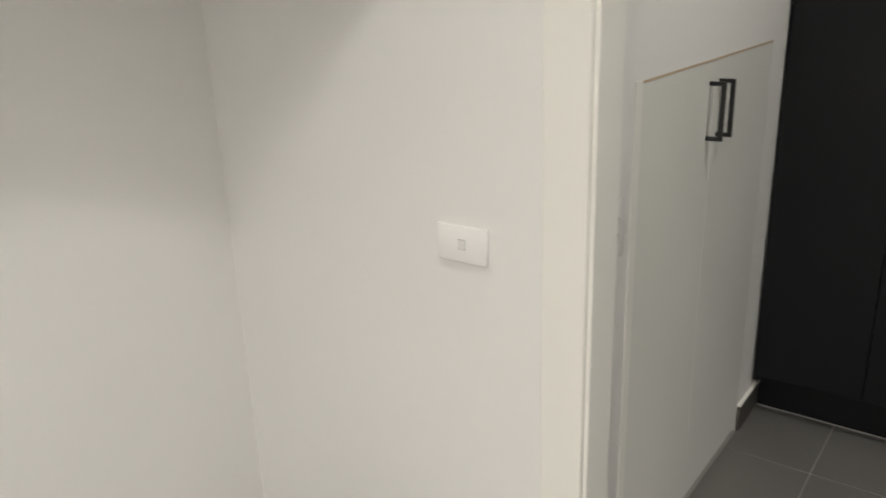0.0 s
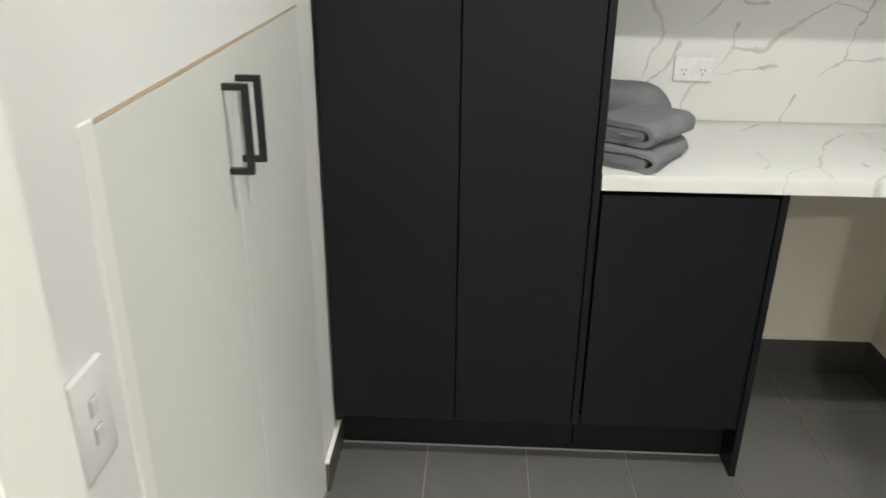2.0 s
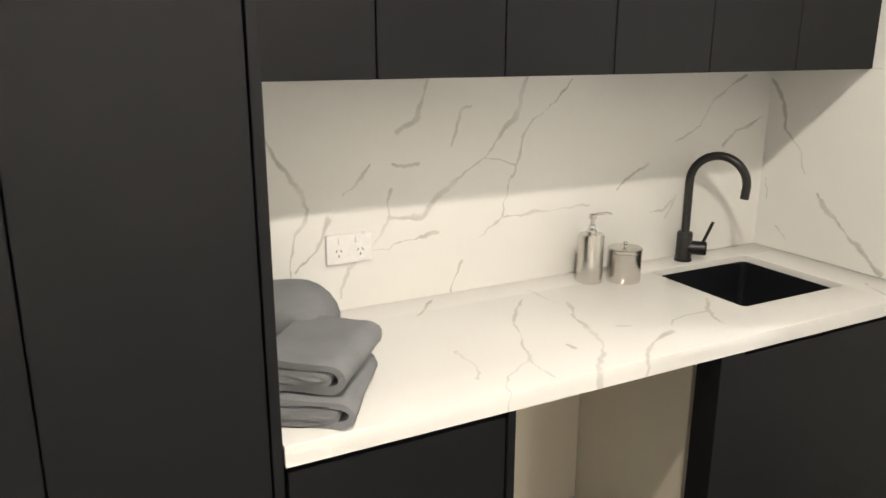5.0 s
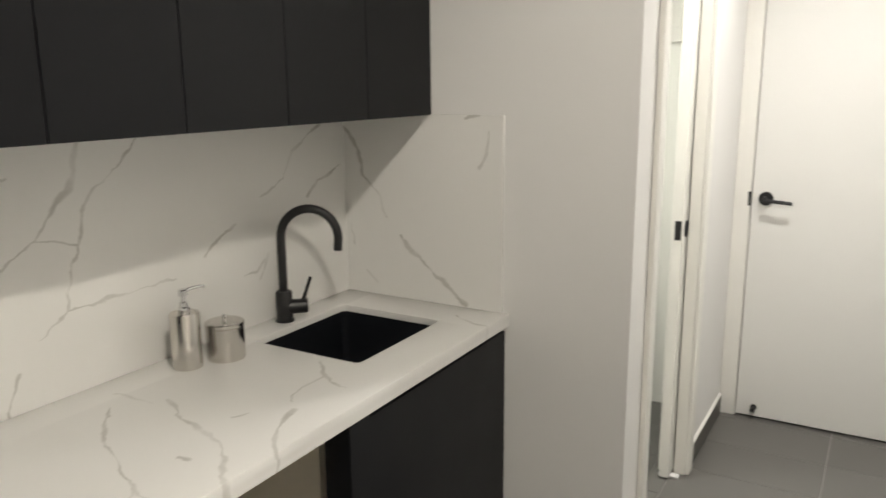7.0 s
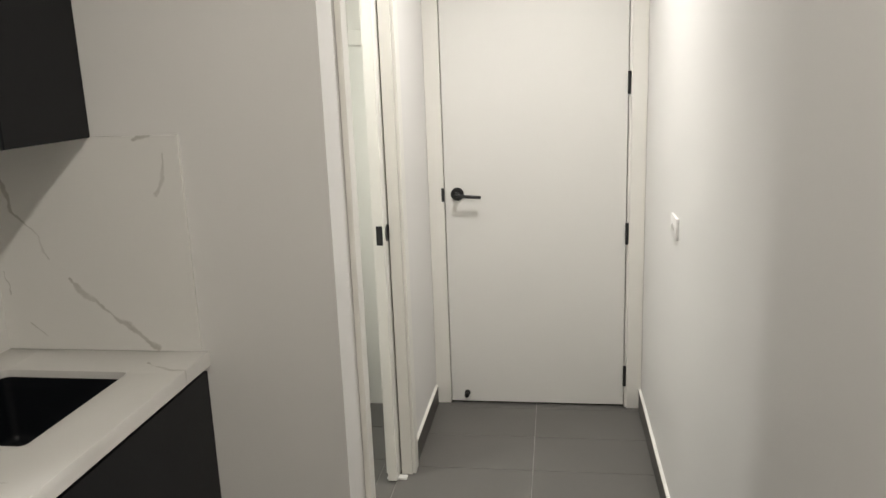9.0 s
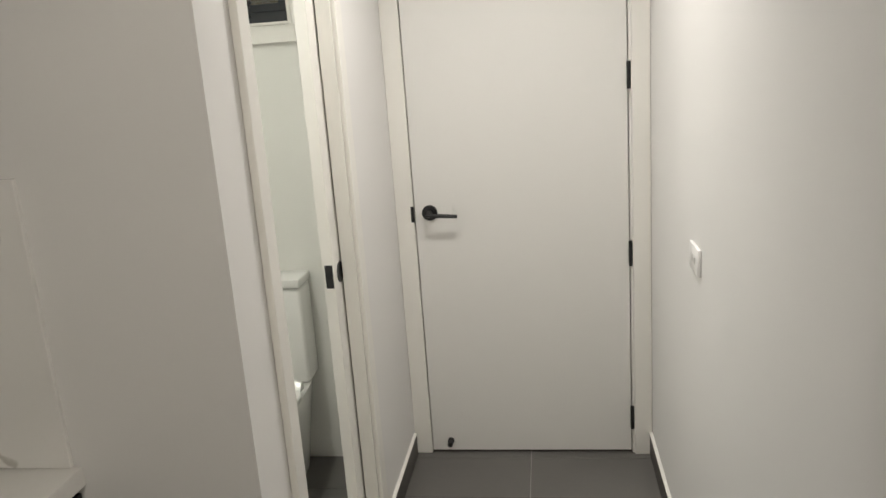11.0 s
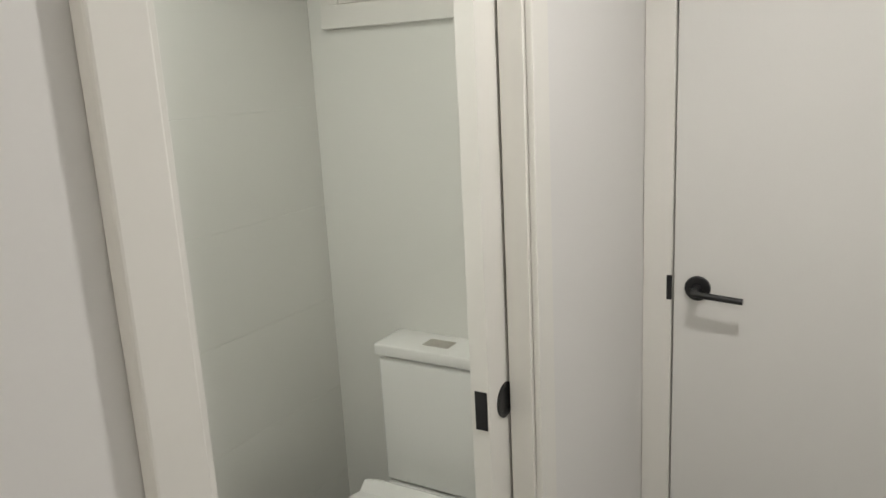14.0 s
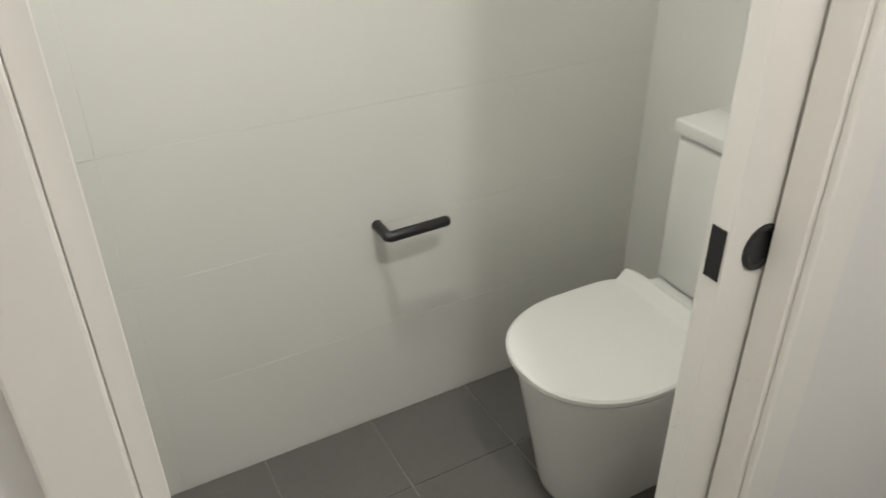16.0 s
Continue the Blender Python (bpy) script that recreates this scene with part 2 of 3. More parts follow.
def turned(profile, at, axis="z", segments=32, bm=None):
    """A body of revolution from (radius, height) pairs, standing at a place."""
    own = bmesh.new()
    rings = []
    for r, h in profile:
        ring = []
        for i in range(segments):
            a = 2 * math.pi * i / segments
            c, s = r * math.cos(a), r * math.sin(a)
            p = {"z": (c, s, h), "x": (h, c, s), "y": (s, h, c)}[axis]
            ring.append(own.verts.new((at[0] + p[0], at[1] + p[1], at[2] + p[2])))
        rings.append(ring)
    for a, b in zip(rings, rings[1:]):
        for i in range(segments):
            own.faces.new((a[i], a[(i + 1) % segments], b[(i + 1) % segments], b[i]))
    own.faces.new(list(reversed(rings[0])))
    own.faces.new(rings[-1])
    bmesh.ops.recalc_face_normals(own, faces=own.faces[:])
    return join(bm, own)


def tube(points, radius, segments=16, bm=None):
    """A round bar along a line of points; radius may be one number or one for each point."""
    own = bmesh.new()
    pts = [Vector(p) for p in points]
    radii = radius if isinstance(radius, (list, tuple)) else [radius] * len(pts)
    rings, side = [], None
    for i, p in enumerate(pts):
        d = (pts[min(i + 1, len(pts) - 1)] - pts[max(i - 1, 0)]).normalized()
        if side is None:
            side = d.orthogonal().normalized()
        side = (side - d * side.dot(d)).normalized()
        up = d.cross(side)
        rings.append([own.verts.new(p + radii[i] * (math.cos(a) * side + math.sin(a) * up)) for a in [2 * math.pi * j / segments for j in range(segments)]])
    for a, b in zip(rings, rings[1:]):
        for i in range(segments):
            own.faces.new((a[i], a[(i + 1) % segments], b[(i + 1) % segments], b[i]))
    own.faces.new(list(reversed(rings[0])))
    own.faces.new(rings[-1])
    bmesh.ops.recalc_face_normals(own, faces=own.faces[:])
    return join(bm, own)


def loft(sections, bm=None):
    """A closed body through outlines that have the same number of points."""
    own = bmesh.new()
    rings = [[own.verts.new(p) for p in ring] for ring in sections]
    n = len(rings[0])
    for a, b in zip(rings, rings[1:]):
        for i in range(n):
            own.faces.new((a[i], a[(i + 1) % n], b[(i + 1) % n], b[i]))
    own.faces.new(list(reversed(rings[0])))
    own.faces.new(rings[-1])
    bmesh.ops.recalc_face_normals(own, faces=own.faces[:])
    return join(bm, own)


def mesh_object(name, bm, mat, smooth=False):
    me = bpy.data.meshes.new(name)
    bm.to_mesh(me)
    bm.free()
    me.materials.append(mat)
    if smooth:
        for p in me.polygons:
            p.use_smooth = True
        me.set_sharp_from_angle(angle=radians(35))
    return new(name, me)


def part(name, bm, mat, parent, label="", smooth=False):
    ob = mesh_object(name, bm, mat, smooth)
    ob.parent = parent
    ob.matrix_parent_inverse = parent.matrix_world.inverted()
    if label:
        ob["label"] = label
    return ob


def thing(name, at, label, category, group="", kind=""):
    ob = new(name)
    ob.location = at
    ob.empty_display_size = 0.05
    ob.matrix_world = Matrix.Translation(at)
    return tagged(ob, label, category, group, kind)


def structure(name, bm, mat, label, category, smooth=False):
    return tagged(mesh_object(name, bm, mat, smooth), label, category, kind="structure")


# ---- plan ----
END_X = 2.492      # end wall beside the bench
HALL_Y = -1.99     # wall with the first switch
LEFT_Y = -0.930     # corridor wall with the sliding door
RIGHT_Y = -1.922    # corridor wall opposite
DOOR_X = 4.175      # face of the end door
BACK_Y = 0.066     # tiled wall of the toilet room
WIN_X = 4.138       # wall with the window
FLOOR_TOP = 0.0
H = CEIL

floor = structure("floor", box(-2.2, 4.4, -5.2, 0.3, -0.15, -0.004), GROUT, "floor slab with pale grout between tiles", "floor")
ceiling = structure("ceiling", box(-2.2, 4.4, -5.2, 0.3, H, H + 0.12), CEILING_PAINT, "flat white plaster ceiling", "ceiling")

# laundry, left wall with the cupboard opening
CUP_Y0, CUP_Y1, CUP_Z = -1.655, -0.722, 1.292


def out_of_level(bm):
    """Lets the top line of the low cupboard fall a little towards the hall."""
    for v in bm.verts:
        if abs(v.co.z - CUP_Z) < 0.02:
            v.co.z += 0.008 + 0.022 * (v.co.y - CUP_Y1) / (CUP_Y1 - CUP_Y0)
    return bm


bm = box(-0.11, 0, HALL_Y + 0.09, CUP_Y0, 0, H)
box(-0.11, 0, CUP_Y1, 0.0, 0, H, bm=bm)
box(-0.11, 0, CUP_Y0, CUP_Y1, CUP_Z, H, bm=bm)
structure("wall_west", out_of_level(bm), PAINT, "white plaster wall around the low cupboard", "wall")
structure("wall_north", box(-0.7, END_X + 0.11, 0.0, 0.11, 0, H), CREAM_BOUNCE, "cream plaster wall behind the bench, warm bounce light in its colour", "wall")
bm = box(END_X, END_X + 0.11, LEFT_Y - 0.030, 0.0, 0, H)
structure("wall_east", bm, PAINT, "white plaster end wall beside the bench", "wall")

# hall
bm = box(-1.05, 0.05, HALL_Y, HALL_Y + 0.09, 0, H)
structure("wall_hall", bm, PAINT, "cream plaster hall wall with a light switch", "wall")
structure("wall_hall_side", box(-1.05, -0.94, -5.2, HALL_Y, 0, H), PAINT, "cream plaster hall side wall", "wall")
structure("wall_hall_end", box(-1.05, 2.6, -5.2, -5.08, 0, H), PAINT, "cream plaster wall at the end of the hall", "wall")
structure("wall_hall_east", box(2.5, 2.6, -5.08, RIGHT_Y - 0.11, 0, H), PAINT, "cream plaster hall wall", "wall")
# Unseen edge, set so the added hall lamp's light ends along the splashback.
OPEN_X = 1.30
bm = box(OPEN_X, 4.4, RIGHT_Y - 0.11, RIGHT_Y, 0, H)
box(0.05, OPEN_X, RIGHT_Y - 0.11, RIGHT_Y, 2.36, H, bm=bm)
structure("wall_south", bm, PAINT, "white plaster corridor wall with a light switch", "wall")

# corridor wall with the opening to the toilet room
OX0, OX1, HEAD = 2.718, 3.49, 2.34
structure("wall_corridor", box(END_X + 0.11, OX0 - 0.02, LEFT_Y - 0.030, LEFT_Y + 0.10, 0, H), PAINT, "white plaster nib wall beside the sliding door", "wall")
structure("wall_over_opening", box(OX0 - 0.02, OX1, LEFT_Y, LEFT_Y + 0.10, HEAD + 0.02, H), PAINT, "white plaster wall above the sliding door", "wall")
structure("wall_pocket_front", box(OX1, DOOR_X + 0.02, LEFT_Y, LEFT_Y + 0.038, 0, H), PAINT, "white plaster corridor wall over the door pocket", "wall")
structure("wall_pocket_back", box(OX1, WIN_X, LEFT_Y + 0.088, LEFT_Y + 0.10, 0, H), PAINT, "white plaster wall on the toilet side of the pocket", "wall")

# end of the corridor, with the door opening
DY0, DY1, DZ = -1.844, -1.003, 2.345
bm = box(DOOR_X - 0.0, 4.3, RIGHT_Y, DY0 - 0.02, 0, H)
box(DOOR_X, 4.3, DY1 + 0.02, LEFT_Y, 0, H, bm=bm)
box(DOOR_X, 4.3, DY0 - 0.02, DY1 + 0.02, DZ + 0.02, H, bm=bm)
structure("wall_corridor_end", bm, PAINT, "white plaster wall around the end door", "wall")
structure("wall_behind_door", box(4.3, 4.4, RIGHT_Y, LEFT_Y, 0, H), PAINT, "white plaster wall behind the end door", "wall")

# toilet room
structure("wall_toilet_back", box(END_X + 0.11, 4.3, BACK_Y + 0.0015, BACK_Y + 0.12, 0, H), WHITE_GROUT, "white grouted wall of the toilet room", "wall")
structure("wall_toilet_side", box(END_X + 0.11, END_X + 0.14, LEFT_Y + 0.10, BACK_Y, 0, H), PAINT, "white plaster wall in the toilet room", "wall")
WY0, WY1, WZ0, WZ1 = -0.60, -0.060, 1.808, 2.36
bm = box(WIN_X, 4.3, LEFT_Y + 0.10, BACK_Y + 0.01, 0, WZ0)
box(WIN_X, 4.3, LEFT_Y + 0.10, WY0, WZ0, WZ1, bm=bm)
box(WIN_X, 4.3, WY1, BACK_Y + 0.01, WZ0, WZ1, bm=bm)
box(WIN_X, 4.3, LEFT_Y + 0.10, BACK_Y + 0.01, WZ1, H, bm=bm)
structure("wall_toilet_window", bm, WHITE_TILE, "white satin tiled wall with a small window", "wall")
structure("ground", box(4.4, 60, -40, 40, -0.3, -0.15), GROUND, "pale concrete ground outside", "ground")

# ---- laundry joinery ----
FRONT = -0.588
tall = thing("tall_cabinet", (0.35, -0.3, 0), "tall matt black laundry cabinet with two doors", "cabinet")
part("side_panel", box(0.004, 0.020, FRONT + 0.02, -0.014, 0.13, 2.35), BLACK_BOARD, tall)
part("side_panel", box(0.680, 0.698, FRONT - 0.004, -0.014, 0.16, 2.35, 0.001, 1), BLACK_BOARD, tall)
part("bottom_panel", box(0.020, 0.680, FRONT + 0.03, -0.014, 0.132, 0.150), BLACK_BOARD, tall)
part("top_panel", box(0.020, 0.680, FRONT + 0.03, -0.014, 2.33, 2.35), BLACK_BOARD, tall)
part("back_panel", box(0.020, 0.680, -0.03, -0.014, 0.150, 2.33), BLACK_BOARD, tall)
for a, b in ((0.012, 0.3475), (0.3505, 0.677)):
    part("door", box(a, b, FRONT, FRONT + 0.018, 0.16, 2.34, 0.0012, 1), BLACK_BOARD, tall)
part("kickboard", box(0.004, 0.699, -0.497, -0.482, 0, 0.13), BLACK_BOARD, tall)


def base_cabinet(x0, x1, label, door_splits, panel_left, panel_right):
    cab = thing("base_cabinet", ((x0 + x1) / 2, -0.3, 0), label, "cabinet")
    inner = 1.815 if panel_left else x0
    part("bottom_panel", box(inner, x1, -0.478, -0.036, 0.132, 0.150), BLACK_BOARD, cab)
    part("back_panel", box(inner, x1, -0.035, -0.02, 0.132, 0.856), BLACK_BOARD, cab)
    part("rail", box(x0 + 0.08 if panel_left else x0, x1 - (0.019 if panel_right else 0), FRONT + 0.05, FRONT + 0.066, 0.79, 0.856), BLACK_BOARD, cab)
    if panel_left:
        part("end_panel", box(x0, x0 + 0.0745, FRONT - 0.004, -0.52, 0, 0.857, 0.001, 1), BLACK_BOARD, cab)
    if panel_right:
        part("end_panel", box(x1 - 0.018, x1, FRONT - 0.004, -0.02, 0, 0.857, 0.001, 1), BLACK_BOARD, cab)
    edges = [x0 + (0.076 if panel_left else 0.004)] + door_splits + [x1 - (0.02 if panel_right else 0.004)]
    for a, b in zip(edges, edges[1:]):
        part("door", box(a + 0.0015, b - 0.0015, FRONT, FRONT + 0.018, 0.16, 0.846, 0.0012, 1), BLACK_BOARD, cab)
    part("kickboard", box(x0 + 0.004, x1 - (0.018 if panel_right else 0), -0.497, -0.482, 0, 0.13), BLACK_BOARD, cab)
    return cab


base_cabinet(0.700, 1.160, "low matt black cabinet beside the washer space", [], False, True)
base_cabinet(1.715, END_X - 0.004, "low matt black cabinet under the sink", [], True, False)
structure("wall_partition", box(1.79, 1.812, -0.44, -0.002, 0, 0.858), CREAM_BOUNCE, "cream partition beside the washer space, warm bounce light in its colour", "wall")

# benchtop with an opening for the sink
SX0, SX1, SY0, SY1 = 1.938, 2.332, -0.452, -0.105
bench = thing("benchtop", (1.55, -0.3, 0.86), "white veined stone benchtop with a polished edge", "benchtop")
xs, ys = [0.700, SX0, SX1, END_X - 0.002], [FRONT - 0.008, SY0, SY1, -0.002]
own = bmesh.new()
grid = [[[own.verts.new((x, y, z)) for z in (0.88, 0.90)] for y in ys] for x in xs]
for i in range(3):
    for j in range(3):
        if (i, j) == (1, 1):
            continue
        a, b, c, d = grid[i][j], grid[i + 1][j], grid[i + 1][j + 1], grid[i][j + 1]
        own.faces.new((a[1], b[1], c[1], d[1]))
        own.faces.new((d[0], c[0], b[0], a[0]))
for i in range(3):
    for j in (0, 3):
        own.faces.new((grid[i][j][0], grid[i + 1][j][0], grid[i + 1][j][1], grid[i][j][1]))
for j in range(3):
    for i in (0, 3):
        own.faces.new((grid[i][j][0], grid[i][j + 1][0], grid[i][j + 1][1], grid[i][j][1]))
for a, b in (((1, 1), (2, 1)), ((2, 1), (2, 2)), ((2, 2), (1, 2)), ((1, 2), (1, 1))):
    p, q = grid[a[0]][a[1]], grid[b[0]][b[1]]
    own.faces.new((p[0], q[0], q[1], p[1]))
bmesh.ops.recalc_face_normals(own, faces=own.faces[:])
corner = [e for e in own.edges if abs(e.verts[0].co.z - e.verts[1].co.z) > 0.015 and any(abs(e.verts[0].co.x - sx) < 1e-4 for sx in (SX0, SX1)) and any(abs(e.verts[0].co.y - sy) < 1e-4 for sy in (SY0, SY1))]
bmesh.ops.bevel(own, geom=corner, offset=0.016, segments=5, affect="EDGES", profile=0.5)
rim = [e for e in own.edges if len(e.link_faces) == 2 and e.calc_face_angle(0) > 1.2 and min(e.verts[0].co.z, e.verts[1].co.z) > 0.89]
bmesh.ops.bevel(own, geom=rim, offset=0.002, segments=2, affect="EDGES", profile=0.5)
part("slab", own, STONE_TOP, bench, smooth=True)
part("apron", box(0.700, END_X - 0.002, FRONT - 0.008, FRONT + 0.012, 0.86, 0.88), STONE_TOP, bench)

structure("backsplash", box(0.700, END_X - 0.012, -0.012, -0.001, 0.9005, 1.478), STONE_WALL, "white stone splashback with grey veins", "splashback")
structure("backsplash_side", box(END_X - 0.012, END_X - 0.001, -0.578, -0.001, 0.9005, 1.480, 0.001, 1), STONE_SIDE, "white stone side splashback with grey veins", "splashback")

sink = thing("sink", (2.11, -0.29, 0.70), "square black undermount sink in the stone benchtop", "sink")
own = box(SX0 - 0.003, SX1 + 0.003, SY0 - 0.003, SY1 + 0.003, 0.70, 0.8795)
top = [f for f in own.faces if f.normal.z > 0.9]
bmesh.ops.delete(own, geom=top, context="FACES_ONLY")
bmesh.ops.bevel(own, geom=[e for e in own.edges if not e.is_boundary], offset=0.02, segments=4, affect="EDGES", profile=0.5)
bmesh.ops.solidify(own, geom=own.faces[:], thickness=-0.006)
part("bowl", own, BLACK_SINK, sink, smooth=True)
part("drain", turned([(0.045, 0.0), (0.045, 0.004), (0.03, 0.006), (0.01, 0.003)], (2.134, -0.272, 0.7005)), BLACK_METAL, sink, smooth=True)

# wall cupboards
wall_edges = [0.700, 0.987, 1.276, 1.565, 1.860, 2.168, END_X - 0.004]
for n in range(3):
    x0, x1, x2 = wall_edges[2 * n: 2 * n + 3]
    cab = thing("wall_cabinet", ((x0 + x2) / 2, -0.18, 1.485), "matt black wall cabinet above the benchtop", "cabinet", "wall cabinets over the bench")
    part("bottom_panel", box(x0, x2, -0.319, -0.002, 1.483, 1.4985), BLACK_BOARD, cab)
    part("side_panel", box(x0, x0 + 0.016, -0.321, -0.002, 1.4965, 2.35), BLACK_BOARD, cab)
    part("side_panel", box(x2 - 0.016, x2, -0.321, -0.002, 1.4965, 2.35), BLACK_BOARD, cab)
    part("top_panel", box(x0 + 0.0165, x2 - 0.0165, -0.321, -0.002, 2.334, 2.35), BLACK_BOARD, cab)
    part("back_panel", box(x0 + 0.0165, x2 - 0.0165, -0.016, -0.002, 1.4965, 2.3335), BLACK_BOARD, cab)
    for a, b in ((x0, x1), (x1, x2)):
        part("door", box(a + 0.0015, b - 0.0015, -0.338, -0.320, 1.478, 2.345, 0.0012, 1), BLACK_BOARD, cab)
structure("bulkhead", box(0.002, END_X - 0.002, -0.33, -0.001, 2.352, H - 0.001), PAINT, "white plaster bulkhead over the cabinets", "wall")

# low cupboard in the side wall
cup = thing("understair_cupboard", (0, -1.19, 0), "low white cupboard with two flush doors in the wall", "cupboard")
MID = -1.210
part("side_panel", box(-0.11, -0.022, CUP_Y0 + 0.001, CUP_Y0 + 0.017, 0.002, CUP_Z - 0.025), CUPBOARD_WHITE, cup)
part("side_panel", box(-0.11, -0.022, CUP_Y1 - 0.017, CUP_Y1 - 0.001, 0.002, CUP_Z - 0.025), CUPBOARD_WHITE, cup)
part("back_panel", box(-0.112, -0.100, CUP_Y0 + 0.0175, CUP_Y1 - 0.0175, 0.002, CUP_Z - 0.025), CUPBOARD_WHITE, cup)
part("top_edge", out_of_level(box(-0.03, 0.001, CUP_Y0, CUP_Y1, CUP_Z - 0.0045, CUP_Z - 0.0005)), RAW_MDF, cup, "raw brown board edge")
# Narrow white strip, slightly proud, along the hall-side edge of the doors.
part("side_strip", box(-0.02, 0.0035, CUP_Y0 - 0.03, CUP_Y0 + 0.002, 0, CUP_Z - 0.012, 0.002, 2), TRIM, cup, "narrow white strip beside the doors")
for a, b, hy, hz in ((CUP_Y0 + 0.003, MID - 0.0006, MID - 0.035, 0.0), (MID + 0.0006, CUP_Y1 - 0.003, MID + 0.035, 0.0)):
    door = part("door", out_of_level(box(-0.018, 0.0005, a, b, 0.02, CUP_Z - 0.006, 0.0006, 1)), CUPBOARD_WHITE, cup)
    bm = box(0.029, 0.040, hy - 0.005, hy + 0.005, 1.092, 1.236, 0.0008, 1)
    for z in (1.097, 1.231):
        box(0.0005, 0.030, hy - 0.005, hy + 0.005, z - 0.005, z + 0.005, bm=bm)
    part("handle", bm, BLACK_METAL, door, "square black bar handle")

structure("sealant", box(0.004, 1.142, -0.5005, -0.4972, 0.0002, 0.004), GROUT, "pale sealant line along the black kickboards", "sealant")

# skirting
def skirting(name, x0, x1, y0, y1, height=0.095, cap=True):
    ob = structure(name, box(x0, x1, y0, y1, 0.0005, height), SKIRT_TILE, "dark grey tile skirting with a white top bead", "skirting")
    if cap:
        part("bead", box(x0 - 0.0015, x1 + 0.0015, y0 - 0.0015, y1 + 0.0015, height, height + 0.005), TRIM, ob)
    return ob


skirting("baseboard_west", 0.0005, 0.010, CUP_Y1, FRONT + 0.09)
skirting("baseboard_bay", 1.161, 1.789, -0.011, -0.0005, 0.132)
skirting("baseboard_bay_side", 1.779, 1.7895, -0.44, -0.0115, 0.132)
skirting("baseboard_corridor_left", 3.537, 4.153, LEFT_Y - 0.011, LEFT_Y - 0.0005)
skirting("baseboard_corridor_right", OPEN_X + 0.08, 4.153, RIGHT_Y + 0.0005, RIGHT_Y + 0.011)
skirting("baseboard_end", END_X - 0.011, END_X - 0.0005, LEFT_Y - 0.030, -0.604)

# hall opening trim
frame_hall = thing("door_frame_1", (0.06, HALL_Y, 0), "cream painted door frame and architrave of the laundry opening", "door frame", kind="structure")
part("architrave", box(-0.022, 0.066, HALL_Y - 0.021, HALL_Y - 0.0005, 0, 2.42, 0.004, 3), TRIM, frame_hall)
part("jamb", box(0.0505, 0.073, HALL_Y - 0.006, HALL_Y + 0.09, 0, 2.36, 0.002, 1), TRIM, frame_hall)
part("jamb", box(OPEN_X - 0.022, OPEN_X - 0.0005, RIGHT_Y - 0.13, RIGHT_Y + 0.006, 0, 2.36, 0.002, 1), TRIM, frame_hall)
part("head", box(0.0735, OPEN_X - 0.0225, RIGHT_Y - 0.115, RIGHT_Y + 0.004, 2.335, 2.359, 0.002, 1), TRIM, frame_hall)

# ---- electrical plates ----
def plate(name, at, facing, label, rockers, sockets=False, tall=False):
    """A switch or power plate; facing is the wall's outward direction in degrees about z (0: -y)."""
    ob = thing(name, (0, 0, 0), label, "switch" if not sockets else "power point")
    w, h = (0.070, 0.118) if tall else (0.118, 0.074)
    part("cover", box(-w / 2, w / 2, -0.010, -0.0005, -h / 2, h / 2, 0.003, 2), PLASTIC, ob, smooth=True)
    for rx, rz in rockers:
        part("rocker", box(rx - 0.007, rx + 0.007, -0.0130, -0.0095, rz - 0.009, rz + 0.009, 0.0012, 2), ROCKER if not sockets else PLASTIC, ob)
        part("rocker_gap", box(rx - 0.0085, rx + 0.0085, -0.0103, -0.0099, rz - 0.0105, rz + 0.0105), ROCKER_GAP if not sockets else PLASTIC, ob)
    if sockets:
        for sx in (-0.028, 0.028):
            for dx, dz, ang in ((-0.006, -0.004, 30), (0.006, -0.004, -30), (0, -0.016, 0)):
                slot = box(-0.001, 0.001, -0.0104, -0.0099, -0.0035, 0.0035)
                bmesh.ops.rotate(slot, cent=(0, 0, 0), matrix=Matrix.Rotation(radians(ang), 3, "Y"), verts=slot.verts[:])
                bmesh.ops.translate(slot, vec=(sx + dx, 0, dz), verts=slot.verts[:])
                part("slot", slot, DARK_SLOT, ob)
    ob.matrix_basis = pose(*at, 0, 0, facing)
    return ob


plate("light_switch", (-0.205, HALL_Y, 0.995), 0, "white single light switch on the cream hall wall", [(0, 0)])
plate("light_switch", (0.0, -1.764, 0.995), 90, "white upright double light switch beside the cupboard", [(0, 0.017), (0, -0.017)], tall=True)
plate("light_switch", (3.262, RIGHT_Y, 1.075), 180, "white double light switch on the corridor wall", [(-0.016, 0), (0.016, 0)])
plate("power_point", (1.040, -0.012, 1.060), 0, "white double power point on the stone splashback", [(-0.022, 0.022), (0.022, 0.022)], sockets=True)

# ---- things on the bench ----
bottle = thing("soap_dispenser", (1.718, -0.103, 0.90), "polished steel pump soap dispenser on the benchtop", "soap dispenser")
part("body", turned([(0.034, 0.0), (0.0355, 0.002), (0.0355, 0.133), (0.033, 0.138), (0.014, 0.139)], (1.718, -0.103, 0.9005), segments=48), STEEL, bottle, smooth=True)
part("collar", turned([(0.013, 0), (0.0135, 0.012), (0.010, 0.014), (0.010, 0.024), (0.006, 0.026), (0.006, 0.040), (0.011, 0.041), (0.011, 0.054), (0.009, 0.056)], (1.718, -0.103, 1.0395)), CHROME, bottle, smooth=True)
part("spout", tube([(1.718, -0.103, 1.090), (1.738, -0.105, 1.0925), (1.766, -0.108, 1.093), (1.780, -0.109, 1.089)], [0.005, 0.0042, 0.0035, 0.003]), CHROME, bottle, smooth=True)
jar = thing("steel_jar", (1.812, -0.136, 0.90), "polished steel lidded jar on the benchtop", "jar")
